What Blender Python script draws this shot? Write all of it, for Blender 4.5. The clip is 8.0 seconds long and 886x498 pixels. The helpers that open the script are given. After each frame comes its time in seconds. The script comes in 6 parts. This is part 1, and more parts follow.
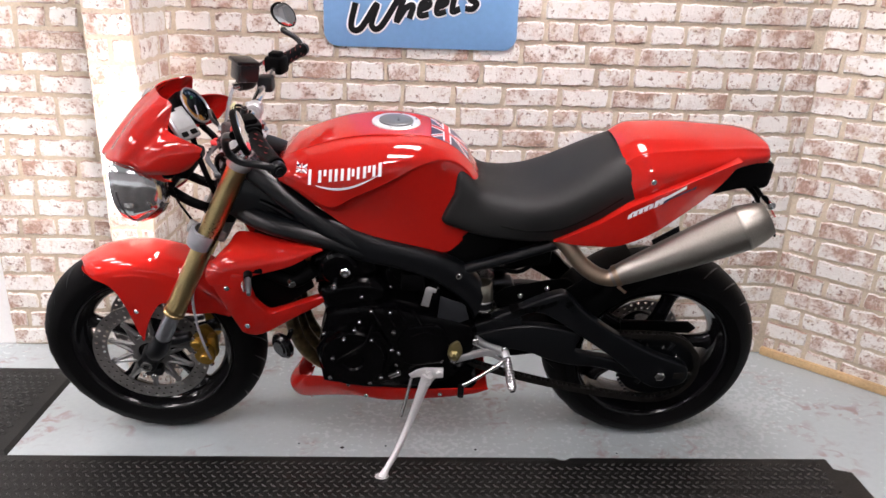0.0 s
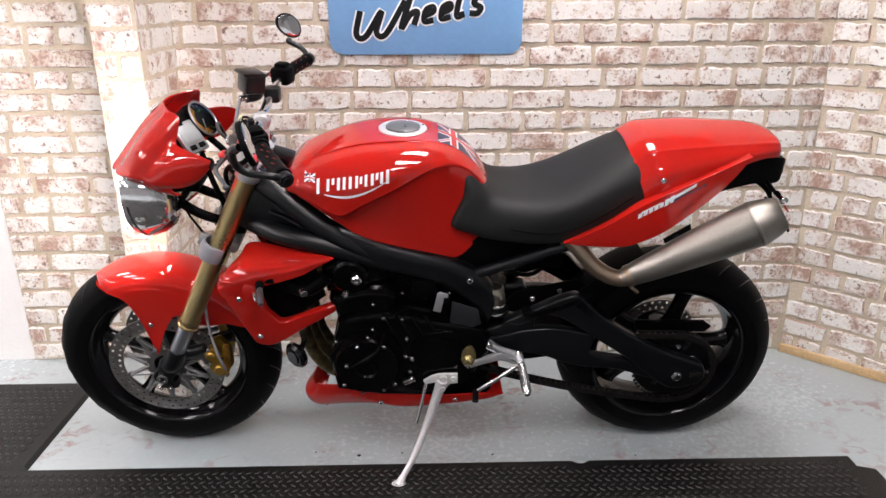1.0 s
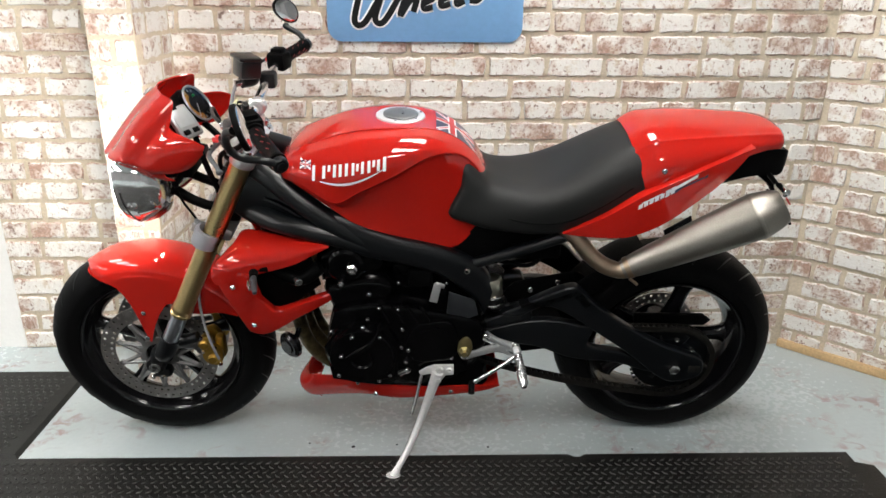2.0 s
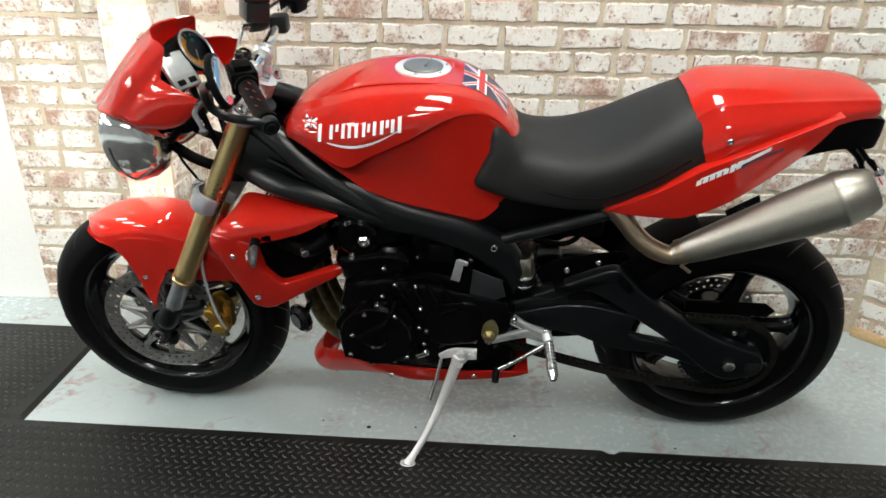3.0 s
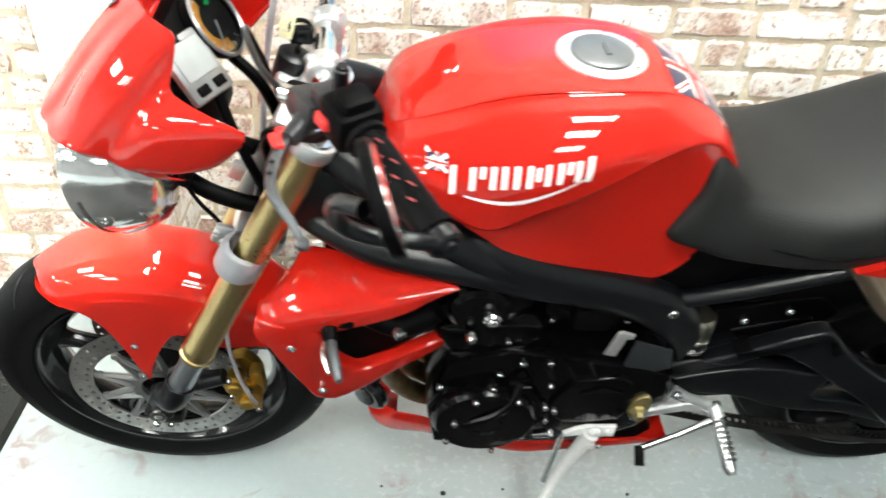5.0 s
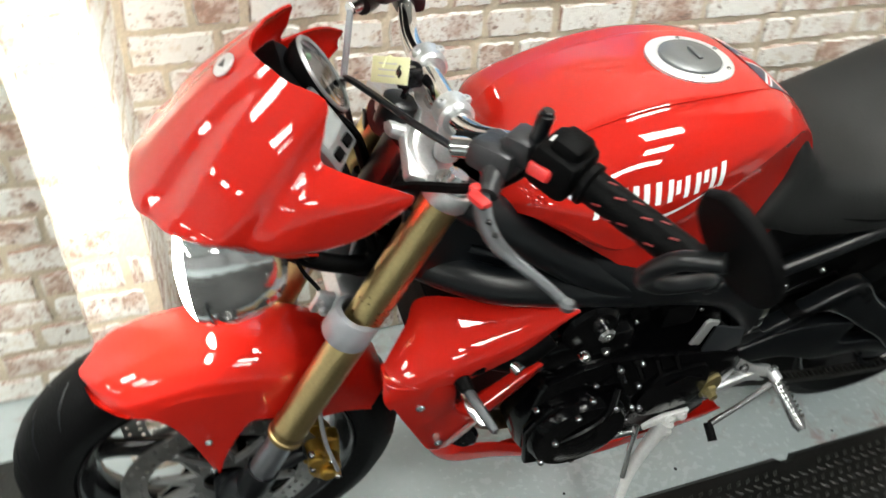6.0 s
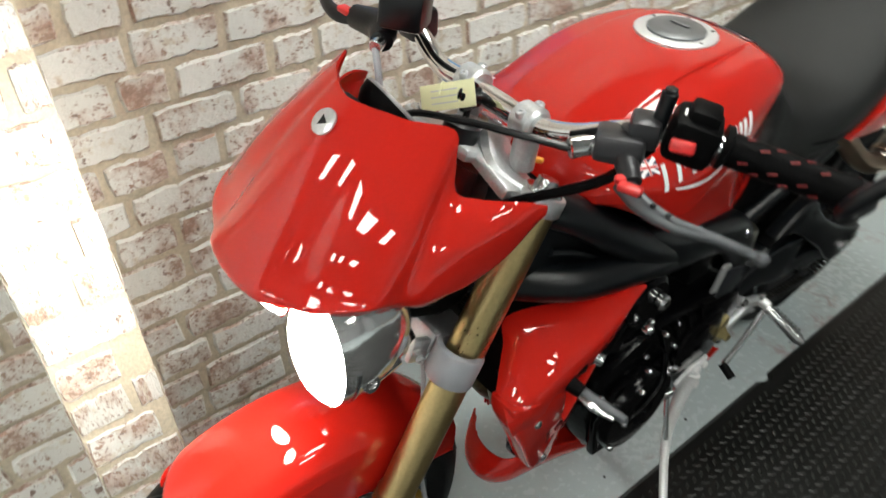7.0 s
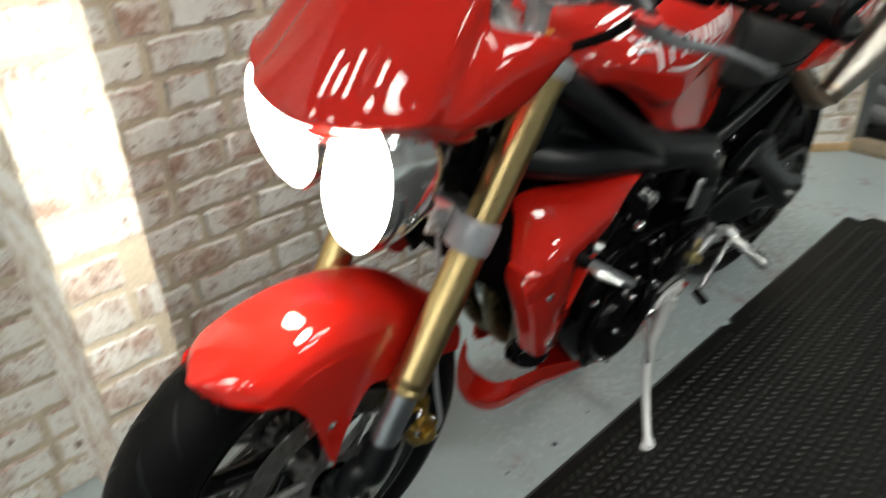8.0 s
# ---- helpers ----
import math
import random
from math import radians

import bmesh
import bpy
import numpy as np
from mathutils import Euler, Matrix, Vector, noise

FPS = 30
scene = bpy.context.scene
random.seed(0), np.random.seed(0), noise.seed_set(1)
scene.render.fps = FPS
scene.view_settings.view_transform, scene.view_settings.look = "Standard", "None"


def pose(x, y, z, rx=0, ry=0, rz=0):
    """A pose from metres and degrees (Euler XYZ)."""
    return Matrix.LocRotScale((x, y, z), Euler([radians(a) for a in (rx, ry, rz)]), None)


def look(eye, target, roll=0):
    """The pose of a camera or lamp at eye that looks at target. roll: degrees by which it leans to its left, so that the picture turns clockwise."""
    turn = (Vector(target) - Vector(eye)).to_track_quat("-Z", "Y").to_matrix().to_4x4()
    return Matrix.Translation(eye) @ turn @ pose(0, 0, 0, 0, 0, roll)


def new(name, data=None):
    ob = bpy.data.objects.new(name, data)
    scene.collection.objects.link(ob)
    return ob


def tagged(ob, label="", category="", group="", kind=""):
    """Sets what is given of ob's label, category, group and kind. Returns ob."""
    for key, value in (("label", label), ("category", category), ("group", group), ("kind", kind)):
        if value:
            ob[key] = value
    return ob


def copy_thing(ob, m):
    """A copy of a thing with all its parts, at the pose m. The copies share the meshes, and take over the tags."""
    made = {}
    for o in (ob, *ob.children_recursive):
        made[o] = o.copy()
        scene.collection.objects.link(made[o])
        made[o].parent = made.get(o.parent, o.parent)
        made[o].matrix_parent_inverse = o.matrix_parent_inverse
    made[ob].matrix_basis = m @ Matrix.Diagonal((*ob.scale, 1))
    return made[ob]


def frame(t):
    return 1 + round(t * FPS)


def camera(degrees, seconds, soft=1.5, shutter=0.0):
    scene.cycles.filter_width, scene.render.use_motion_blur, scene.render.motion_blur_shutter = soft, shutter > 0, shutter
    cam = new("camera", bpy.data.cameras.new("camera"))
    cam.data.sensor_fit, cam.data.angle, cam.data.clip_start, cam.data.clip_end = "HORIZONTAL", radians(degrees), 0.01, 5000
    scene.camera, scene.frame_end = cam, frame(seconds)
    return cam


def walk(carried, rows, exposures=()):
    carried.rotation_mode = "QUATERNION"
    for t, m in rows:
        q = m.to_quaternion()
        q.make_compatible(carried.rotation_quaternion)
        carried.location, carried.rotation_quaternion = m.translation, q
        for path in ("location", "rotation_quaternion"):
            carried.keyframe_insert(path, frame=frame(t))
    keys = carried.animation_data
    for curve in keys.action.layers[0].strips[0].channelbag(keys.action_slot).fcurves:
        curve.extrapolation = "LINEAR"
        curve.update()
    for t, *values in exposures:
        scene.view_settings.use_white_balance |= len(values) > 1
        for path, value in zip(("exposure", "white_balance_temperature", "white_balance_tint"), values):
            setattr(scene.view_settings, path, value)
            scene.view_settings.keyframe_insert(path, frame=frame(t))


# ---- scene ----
# ---- the camera and its walk ----
cam = camera(63.3, 8.0, soft=1.5, shutter=0.7)
PATH = [
    (0, (0.017, -2.133, 1.254), (0.103, -0.256, 0.569), 1.9),
    (0.5, (0.015, -2.133, 1.254), (0.073, -0.258, 0.562), 0.7),
    (1, (0.029, -2.131, 1.254), (0.073, -0.248, 0.581), -0.2),
    (2.3, (0.033, -2.088, 1.234), (0.076, -0.219, 0.524), 0.8),
    (2.5, (0.062, -2.03, 1.234), (0.034, -0.175, 0.488), -0.2),
    (3, (0.112, -1.901, 1.219), (-0.001, -0.084, 0.392), 0.7),
    (3.5, (0.078, -1.755, 1.218), (0.011, 0.023, 0.304), 2.1),
    (4, (-0.033, -1.578, 1.241), (-0.027, 0.11, 0.168), 2.5),
    (4.5, (-0.155, -1.439, 1.251), (-0.095, 0.233, 0.155), 4.3),
    (5, (-0.286, -1.272, 1.269), (-0.144, 0.341, 0.096), 3.8),
    (5.2, (-0.341, -1.232, 1.267), (-0.173, 0.359, 0.066), 4.3),
    (6.3, (-0.712, -1.105, 1.278), (0.0, 0.385, 0.149), 1.0),
    (6.5, (-0.763, -1.062, 1.268), (0.036, 0.407, 0.172), 0.2),
    (7, (-0.882, -0.999, 1.261), (0.102, 0.355, 0.166), -4.5),
    (7.5, (-1.019, -1.024, 1.213), (0.174, 0.278, 0.275), -4.6),
    (7.8, (-1.054, -1.037, 1.153), (0.175, 0.203, 0.176), -2.4),
    (8, (-1.061, -1.036, 1.106), (0.106, 0.244, 0.105), -2.7),
]
EXPOSURES = [(0, -0.66, 6500, 22), (1.2, -0.7, 6500, 18), (2.5, -0.71, 6480, 5), (3.5, -0.34, 6450, 3), (4, 0.01, 6420, 2), (4.5, 0.12, 6400, 2), (5, 0.14, 6400, 2), (6.5, -0.85, 6480, 3), (7, -0.95, 6480, 3), (7.5, -1, 6480, 2), (8, -1.14, 6480, 2)]
walk(cam, [(t, look(eye, target, roll)) for t, eye, target, roll in PATH], exposures=EXPOSURES)

# ---- light ----
HEADLAMP = 170.0
world = bpy.data.worlds.new("world")
scene.world = world
world.use_nodes = True
world.node_tree.nodes["Background"].inputs["Color"].default_value = (0.9, 0.95, 1.0, 1)
world.node_tree.nodes["Background"].inputs["Strength"].default_value = 0.05

# ---- materials ----
def material(name, colour, rough=0.5, metal=0.0, coat=0.0, bump=0.0, bump_scale=60.0, vary=0.12, scale=8.0, rough_vary=0.1, spec=0.5, tint=None):
    """A surface with grain at two scales in its colour, gloss and relief."""
    m = bpy.data.materials.new(name)
    m.use_nodes = True
    nt = m.node_tree
    b = nt.nodes["Principled BSDF"]
    coord = nt.nodes.new("ShaderNodeTexCoord")
    big = nt.nodes.new("ShaderNodeTexNoise")
    big.inputs["Scale"].default_value, big.inputs["Detail"].default_value = scale, 5
    fine = nt.nodes.new("ShaderNodeTexNoise")
    fine.inputs["Scale"].default_value, fine.inputs["Detail"].default_value = bump_scale, 4
    nt.links.new(coord.outputs["Object"], big.inputs["Vector"])
    nt.links.new(coord.outputs["Object"], fine.inputs["Vector"])
    both = nt.nodes.new("ShaderNodeMath")
    both.operation = "ADD"
    nt.links.new(big.outputs["Fac"], both.inputs[0])
    nt.links.new(fine.outputs["Fac"], both.inputs[1])
    span = nt.nodes.new("ShaderNodeMapRange")
    span.inputs["From Min"].default_value, span.inputs["From Max"].default_value = 0.7, 1.3
    nt.links.new(both.outputs[0], span.inputs["Value"])
    ramp = nt.nodes.new("ShaderNodeMix")
    ramp.data_type = "RGBA"
    ramp.inputs["A"].default_value = (*[c * (1 - vary) for c in colour], 1)
    other = tint or [min(1.0, c * (1 + vary)) for c in colour]
    ramp.inputs["B"].default_value = (*other, 1)
    nt.links.new(span.outputs["Result"], ramp.inputs["Factor"])
    nt.links.new(ramp.outputs["Result"], b.inputs["Base Color"])
    gloss = nt.nodes.new("ShaderNodeMapRange")
    gloss.inputs["From Min"].default_value, gloss.inputs["From Max"].default_value = 0.7, 1.3
    gloss.inputs["To Min"].default_value = max(0.02, rough * (1 - rough_vary))
    gloss.inputs["To Max"].default_value = min(1.0, rough * (1 + rough_vary))
    nt.links.new(both.outputs[0], gloss.inputs["Value"])
    nt.links.new(gloss.outputs["Result"], b.inputs["Roughness"])
    b.inputs["Metallic"].default_value = metal
    b.inputs["Specular IOR Level"].default_value = spec
    b.inputs["Coat Weight"].default_value = coat
    b.inputs["Coat Roughness"].default_value = 0.02
    b.inputs["Coat IOR"].default_value = 1.5
    if bump:
        relief = nt.nodes.new("ShaderNodeBump")
        relief.inputs["Strength"].default_value, relief.inputs["Distance"].default_value = 1.0, bump
        nt.links.new(fine.outputs["Fac"], relief.inputs["Height"])
        nt.links.new(relief.outputs["Normal"], b.inputs["Normal"])
    return m


RED = material("red_paint", (0.42, 0.0105, 0.006), 0.5, coat=1.0, vary=0.05, scale=3, bump_scale=400, spec=0.03)
BLACK = material("satin_black", (0.0024, 0.0031, 0.0042), 0.32, bump=0.0002, bump_scale=500, vary=0.3, spec=0.38)
GLOSS_BLACK = material("gloss_black", (0.004, 0.004, 0.005), 0.16, coat=0.2, vary=0.3, spec=0.35)
ENGINE = material("engine_black", (0.0014, 0.0014, 0.0017), 0.13, bump=0.0004, bump_scale=120, vary=0.4, spec=0.14)
PLASTIC = material("black_plastic", (0.0018, 0.0018, 0.0020), 0.5, spec=0.05, bump=0.0004, bump_scale=400, vary=0.25)
RUBBER = material("tyre_rubber", (0.0028, 0.0028, 0.0031), 0.55, spec=0.08, bump=0.0006, bump_scale=250, vary=0.35, scale=14)
VINYL = material("seat_vinyl", (0.0105, 0.0111, 0.0111), 0.50, spec=0.26, bump=0.0008, bump_scale=450, vary=0.2)
GOLD = material("gold_anodised", (0.52, 0.40, 0.19), 0.3, metal=1.0, vary=0.1, bump_scale=200)
GOLD_CAST = material("gold_cast", (0.46, 0.29, 0.06), 0.36, metal=0.9, bump=0.0004, bump_scale=300)
CHROME = material("chrome", (0.82, 0.82, 0.82), 0.07, metal=1.0, vary=0.03)
STEEL = material("polished_steel", (0.62, 0.62, 0.62), 0.24, metal=1.0, vary=0.12, bump_scale=150)
ALLOY = material("cast_alloy", (0.66, 0.67, 0.68), 0.42, metal=0.85, bump=0.0003, bump_scale=260, vary=0.12)
GREY = material("grey_collar", (0.36, 0.37, 0.40), 0.45, metal=0.3, vary=0.08)
TITAN = material("brushed_steel_can", (0.31, 0.29, 0.26), 0.40, metal=1.0, vary=0.14, scale=5, bump_scale=350)
PIPE = material("heat_tinted_pipe", (0.40, 0.34, 0.25), 0.3, metal=1.0, vary=0.2, tint=(0.42, 0.30, 0.22))
WHITE_INK = material("white_vinyl", (0.85, 0.85, 0.86), 0.35, vary=0.03)
SILVER_INK = material("silver_vinyl", (0.55, 0.55, 0.57), 0.35, vary=0.05)
NAVY = material("navy_vinyl", (0.012, 0.014, 0.05), 0.3, vary=0.1)
RED_PLASTIC = material("red_plastic", (0.55, 0.02, 0.02), 0.4, vary=0.1)
YELLOW_TAG = material("yellow_tag", (0.76, 0.76, 0.46), 0.6, vary=0.05)
ORANGE = material("orange_face", (0.75, 0.32, 0.03), 0.45, vary=0.2)
CHAIN = material("oily_chain", (0.035, 0.033, 0.03), 0.4, metal=0.8, vary=0.4)
MIRROR = material("mirror_glass", (0.9, 0.9, 0.9), 0.02, metal=1.0, vary=0.01)
CAST_GREY = material("grey_cast_metal", (0.034, 0.034, 0.037), 0.34, metal=0.5, bump=0.0003, bump_scale=300, vary=0.15)
LEVER = material("grey_lever", (0.085, 0.09, 0.097), 0.42, metal=0.7, vary=0.1)
CLEAR = bpy.data.materials.new("clear_cover")
CLEAR.use_nodes = True
cl = CLEAR.node_tree.nodes["Principled BSDF"]
cl.inputs["Roughness"].default_value, cl.inputs["IOR"].default_value, cl.inputs["Transmission Weight"].default_value = 0.02, 1.25, 1.0
CAP_RING = material("bright_cap_ring", (0.72, 0.73, 0.74), 0.38, metal=0.6, vary=0.05)
CAP_LID = material("dark_cap_lid", (0.16, 0.165, 0.17), 0.4, metal=0.5, vary=0.1)
CARRIER = material("carrier_alloy", (0.21, 0.21, 0.21), 0.4, metal=0.8, vary=0.15)
STAND_ALLOY = material("bare_stand_alloy", (0.72, 0.72, 0.72), 0.4, metal=0.35, bump=0.0003, bump_scale=200, vary=0.1)

# ---- mesh tools ----
from mathutils.bvhtree import BVHTree

def part(name, bm, mat, parent=None, label="", sharp=38, flip=True):
    """Links a bmesh as one mesh object under a thing or a part."""
    if flip:
        bmesh.ops.recalc_face_normals(bm, faces=bm.faces)
    me = bpy.data.meshes.new(name)
    bm.to_mesh(me)
    bm.free()
    me.polygons.foreach_set("use_smooth", [True] * len(me.polygons))
    me.set_sharp_from_angle(angle=radians(sharp))
    me.materials.append(mat)
    ob = new(name, me)
    ob.parent = parent
    if label:
        tagged(ob, label)
    return ob


def thing(name, m, label, category, group="", kind=""):
    ob = new(name)
    ob.empty_display_size = 0.05
    ob.matrix_basis = m
    return tagged(ob, label, category, group, kind)


def join(*bms):
    out = bms[0]
    for b in bms[1:]:
        me = bpy.data.meshes.new("tmp")
        b.to_mesh(me)
        b.free()
        out.from_mesh(me)
        bpy.data.meshes.remove(me)
    return out


def moved(bm, m):
    bmesh.ops.transform(bm, matrix=m, verts=bm.verts)
    return bm


def box(c, s, bevel=0.004, rot=(0, 0, 0), seg=2):
    bm = bmesh.new()
    bmesh.ops.create_cube(bm, size=1)
    bmesh.ops.scale(bm, vec=s, verts=bm.verts)
    if bevel:
        bmesh.ops.bevel(bm, geom=bm.edges[:], offset=min(bevel, 0.45 * min(s)), segments=seg, affect="EDGES", profile=0.5)
    return moved(bm, pose(*c, *rot))


def along(p, q):
    """The pose at p whose z axis runs to q."""
    p, q = Vector(p), Vector(q)
    return Matrix.Translation(p) @ (q - p).to_track_quat("Z", "Y").to_matrix().to_4x4()


def lathe(profile, p, q, n=28, closed=False):
    """Turns a profile of (distance along p to q, radius) round that axis."""
    bm = bmesh.new()
    rings = []
    for a, r in profile:
        if r < 1e-6:
            rings.append([bm.verts.new((0, 0, a))])
        else:
            rings.append([bm.verts.new((r * math.cos(2 * math.pi * i / n), r * math.sin(2 * math.pi * i / n), a)) for i in range(n)])
    pairs = list(zip(rings, rings[1:]))
    if closed:
        pairs.append((rings[-1], rings[0]))
    for A, B in pairs:
        for i in range(n):
            j = (i + 1) % n
            f = [A[i % len(A)], A[j % len(A)], B[j % len(B)], B[i % len(B)]]
            f = list(dict.fromkeys(f))
            if len(f) > 2:
                bm.faces.new(f)
    return moved(bm, along(p, q))


def rod(p, q, r, r2=None, n=16, bevel=0.0015):
    """A round bar with softened ends."""
    h = (Vector(q) - Vector(p)).length
    r2 = r if r2 is None else r2
    e = min(bevel, 0.4 * r, 0.4 * r2, 0.3 * h)
    return lathe([(0, 0), (0, r - e), (e, r), (h - e, r2), (h, r2 - e), (h, 0)], p, q, n)


def spline(pts, n):
    """n points on a Catmull-Rom curve through pts (any width of row)."""
    P = np.array(pts, float)
    P = np.vstack([2 * P[0] - P[1], P, 2 * P[-1] - P[-2]])
    out = []
    for u in np.linspace(0, len(P) - 3 - 1e-9, n):
        i, f = int(u), u - int(u)
        a, b, c, d = P[i:i + 4]
        out.append(0.5 * (2 * b + (c - a) * f + (2 * a - 5 * b + 4 * c - d) * f**2 + (3 * b - a - 3 * c + d) * f**3))
    return np.array(out)


def tube(pts, r, n=12, steps=0, flat=1.0):
    """A bent tube through pts; r is one radius or one for each point."""
    rs = r if isinstance(r, (list, tuple)) else [r] * len(pts)
    rows = np.array([(*p, q) for p, q in zip(pts, rs)])
    if steps:
        rows = spline(rows, steps)
    bm = bmesh.new()
    rings, up = [], None
    for i, row in enumerate(rows):
        a, b = rows[max(0, i - 1)][:3], rows[min(len(rows) - 1, i + 1)][:3]
        d = Vector([float(v) for v in b - a]).normalized()
        if up is None:
            up = d.orthogonal().normalized()
        up = (up - d * up.dot(d)).normalized()
        side = d.cross(up)
        rings.append([bm.verts.new(Vector(row[:3]) + float(row[3]) * (math.cos(2 * math.pi * k / n) * up + flat * math.sin(2 * math.pi * k / n) * side)) for k in range(n)])
    for A, B in zip(rings, rings[1:]):
        for k in range(n):
            bm.faces.new((A[k], A[(k + 1) % n], B[(k + 1) % n], B[k]))
    bm.faces.new(rings[0][::-1])
    bm.faces.new(rings[-1])
    return bm


def plate(outline, y0, y1, bevel=0.003, curve=0, seg=2):
    """A plate whose (x, z) outline runs from y0 to y1, with softened edges; curve rounds the outline."""
    pts = np.array(outline, float)
    if curve:
        pts = spline(np.vstack([pts, pts[:1]]), curve * len(pts) + 1)[:-1]
    bm = bmesh.new()
    A = [bm.verts.new((x, y0, z)) for x, z in pts]
    B = [bm.verts.new((x, y1, z)) for x, z in pts]
    n = len(pts)
    fa = bm.faces.new(A)
    fb = bm.faces.new(B[::-1])
    for i in range(n):
        bm.faces.new((A[(i + 1) % n], A[i], B[i], B[(i + 1) % n]))
    bmesh.ops.recalc_face_normals(bm, faces=bm.faces)
    if bevel:
        bmesh.ops.bevel(bm, geom=list(set(fa.edges) | set(fb.edges)), offset=bevel, segments=seg, affect="EDGES", profile=0.5, clamp_overlap=True)
    bmesh.ops.triangulate(bm, faces=[f for f in bm.faces if len(f.verts) > 4])
    return bm


def skin(rings, along_n, round_n, closed=False, caps=False, linear=False):
    """A smooth sheet through rows of points: rings[i][j] is point j of station i."""
    R = np.array(rings, float)
    if closed:
        R = np.concatenate([R, R[:, :1]], 1)
    rows = np.array([R[i] if linear else spline(R[i], round_n) for i in range(len(R))])
    cols = np.array([spline(rows[:, j], along_n) for j in range(rows.shape[1])]).transpose(1, 0, 2)
    bm = bmesh.new()
    V = [[bm.verts.new(p) for p in row] for row in (cols[:, :-1] if closed else cols)]
    for A, B in zip(V, V[1:]):
        m = len(A)
        for j in range(m if closed else m - 1):
            bm.faces.new((A[j], A[(j + 1) % m], B[(j + 1) % m], B[j]))
    if caps:
        bm.faces.new(V[0][::-1])
        bm.faces.new(V[-1])
    bmesh.ops.remove_doubles(bm, verts=bm.verts, dist=1e-5)
    return bm


def shell(bm, thick):
    """Gives a sheet a thickness."""
    bmesh.ops.recalc_face_normals(bm, faces=bm.faces)
    bmesh.ops.solidify(bm, geom=bm.faces[:], thickness=thick)
    return bm


def both_sides(half):
    """A full ring from its half, which runs from the middle down one side (y below 0)."""
    return [(x, -y, z) for x, y, z in half[:0:-1]] + list(half)


def bolt(p, d, r=0.006, h=0.006):
    """A domed socket-head bolt at p that points along d."""
    q = Vector(p) + Vector(d).normalized() * h
    return lathe([(0, 0), (0, r), (0.7 * h, r), (h, 0.75 * r), (h, 0.42 * r), (0.6 * h, 0.4 * r), (0.6 * h, 0)], p, q, 14)

# ---- the room ----
WALL_Y, CORNER_X = 0.232, 1.335
DIAG_END = (1.80, -0.215)


def slab(name, c, s, mat, label, category):
    ob = part(name, box(c, s, 0), mat, None, sharp=30)
    return tagged(ob, label, category, kind="structure")


def floor_material():
    m = material("painted_concrete", (0.405, 0.46, 0.472), 0.24, bump=0.0003, bump_scale=60, vary=0.035, scale=1.4, rough_vary=0.25)
    nt = m.node_tree
    b = nt.nodes["Principled BSDF"]
    old = b.inputs["Base Color"].links[0].from_socket
    coord = nt.nodes.new("ShaderNodeTexCoord")
    spots = nt.nodes.new("ShaderNodeTexNoise")
    spots.inputs["Scale"].default_value, spots.inputs["Detail"].default_value = 26, 8
    nt.links.new(coord.outputs["Object"], spots.inputs["Vector"])
    where = nt.nodes.new("ShaderNodeMapRange")
    where.inputs["From Min"].default_value, where.inputs["From Max"].default_value = 0.72, 0.80
    nt.links.new(spots.outputs["Fac"], where.inputs["Value"])
    mix = nt.nodes.new("ShaderNodeMix")
    mix.data_type = "RGBA"
    mix.inputs["B"].default_value = (0.24, 0.22, 0.21, 1)
    nt.links.new(where.outputs["Result"], mix.inputs["Factor"])
    nt.links.new(old, mix.inputs["A"])
    # rusty drips in scattered smears
    smear = nt.nodes.new("ShaderNodeTexNoise")
    smear.inputs["Scale"].default_value, smear.inputs["Detail"].default_value = 4.5, 2
    streak = nt.nodes.new("ShaderNodeTexNoise")
    streak.inputs["Scale"].default_value, streak.inputs["Detail"].default_value, streak.inputs["Distortion"].default_value = 20, 4, 1.2
    nt.links.new(coord.outputs["Object"], smear.inputs["Vector"])
    nt.links.new(coord.outputs["Object"], streak.inputs["Vector"])
    zone = nt.nodes.new("ShaderNodeMapRange")
    zone.inputs["From Min"].default_value, zone.inputs["From Max"].default_value = 0.51, 0.64
    nt.links.new(smear.outputs["Fac"], zone.inputs["Value"])
    line = nt.nodes.new("ShaderNodeMapRange")
    line.inputs["From Min"].default_value, line.inputs["From Max"].default_value, line.inputs["To Max"].default_value = 0.50, 0.66, 0.75
    nt.links.new(streak.outputs["Fac"], line.inputs["Value"])
    amount = nt.nodes.new("ShaderNodeMath")
    amount.operation = "MULTIPLY"
    nt.links.new(zone.outputs["Result"], amount.inputs[0])
    nt.links.new(line.outputs["Result"], amount.inputs[1])
    rust = nt.nodes.new("ShaderNodeMix")
    rust.data_type = "RGBA"
    rust.inputs["B"].default_value = (0.30, 0.21, 0.19, 1)
    nt.links.new(amount.outputs[0], rust.inputs["Factor"])
    nt.links.new(mix.outputs["Result"], rust.inputs["A"])
    nt.links.new(rust.outputs["Result"], b.inputs["Base Color"])
    return m


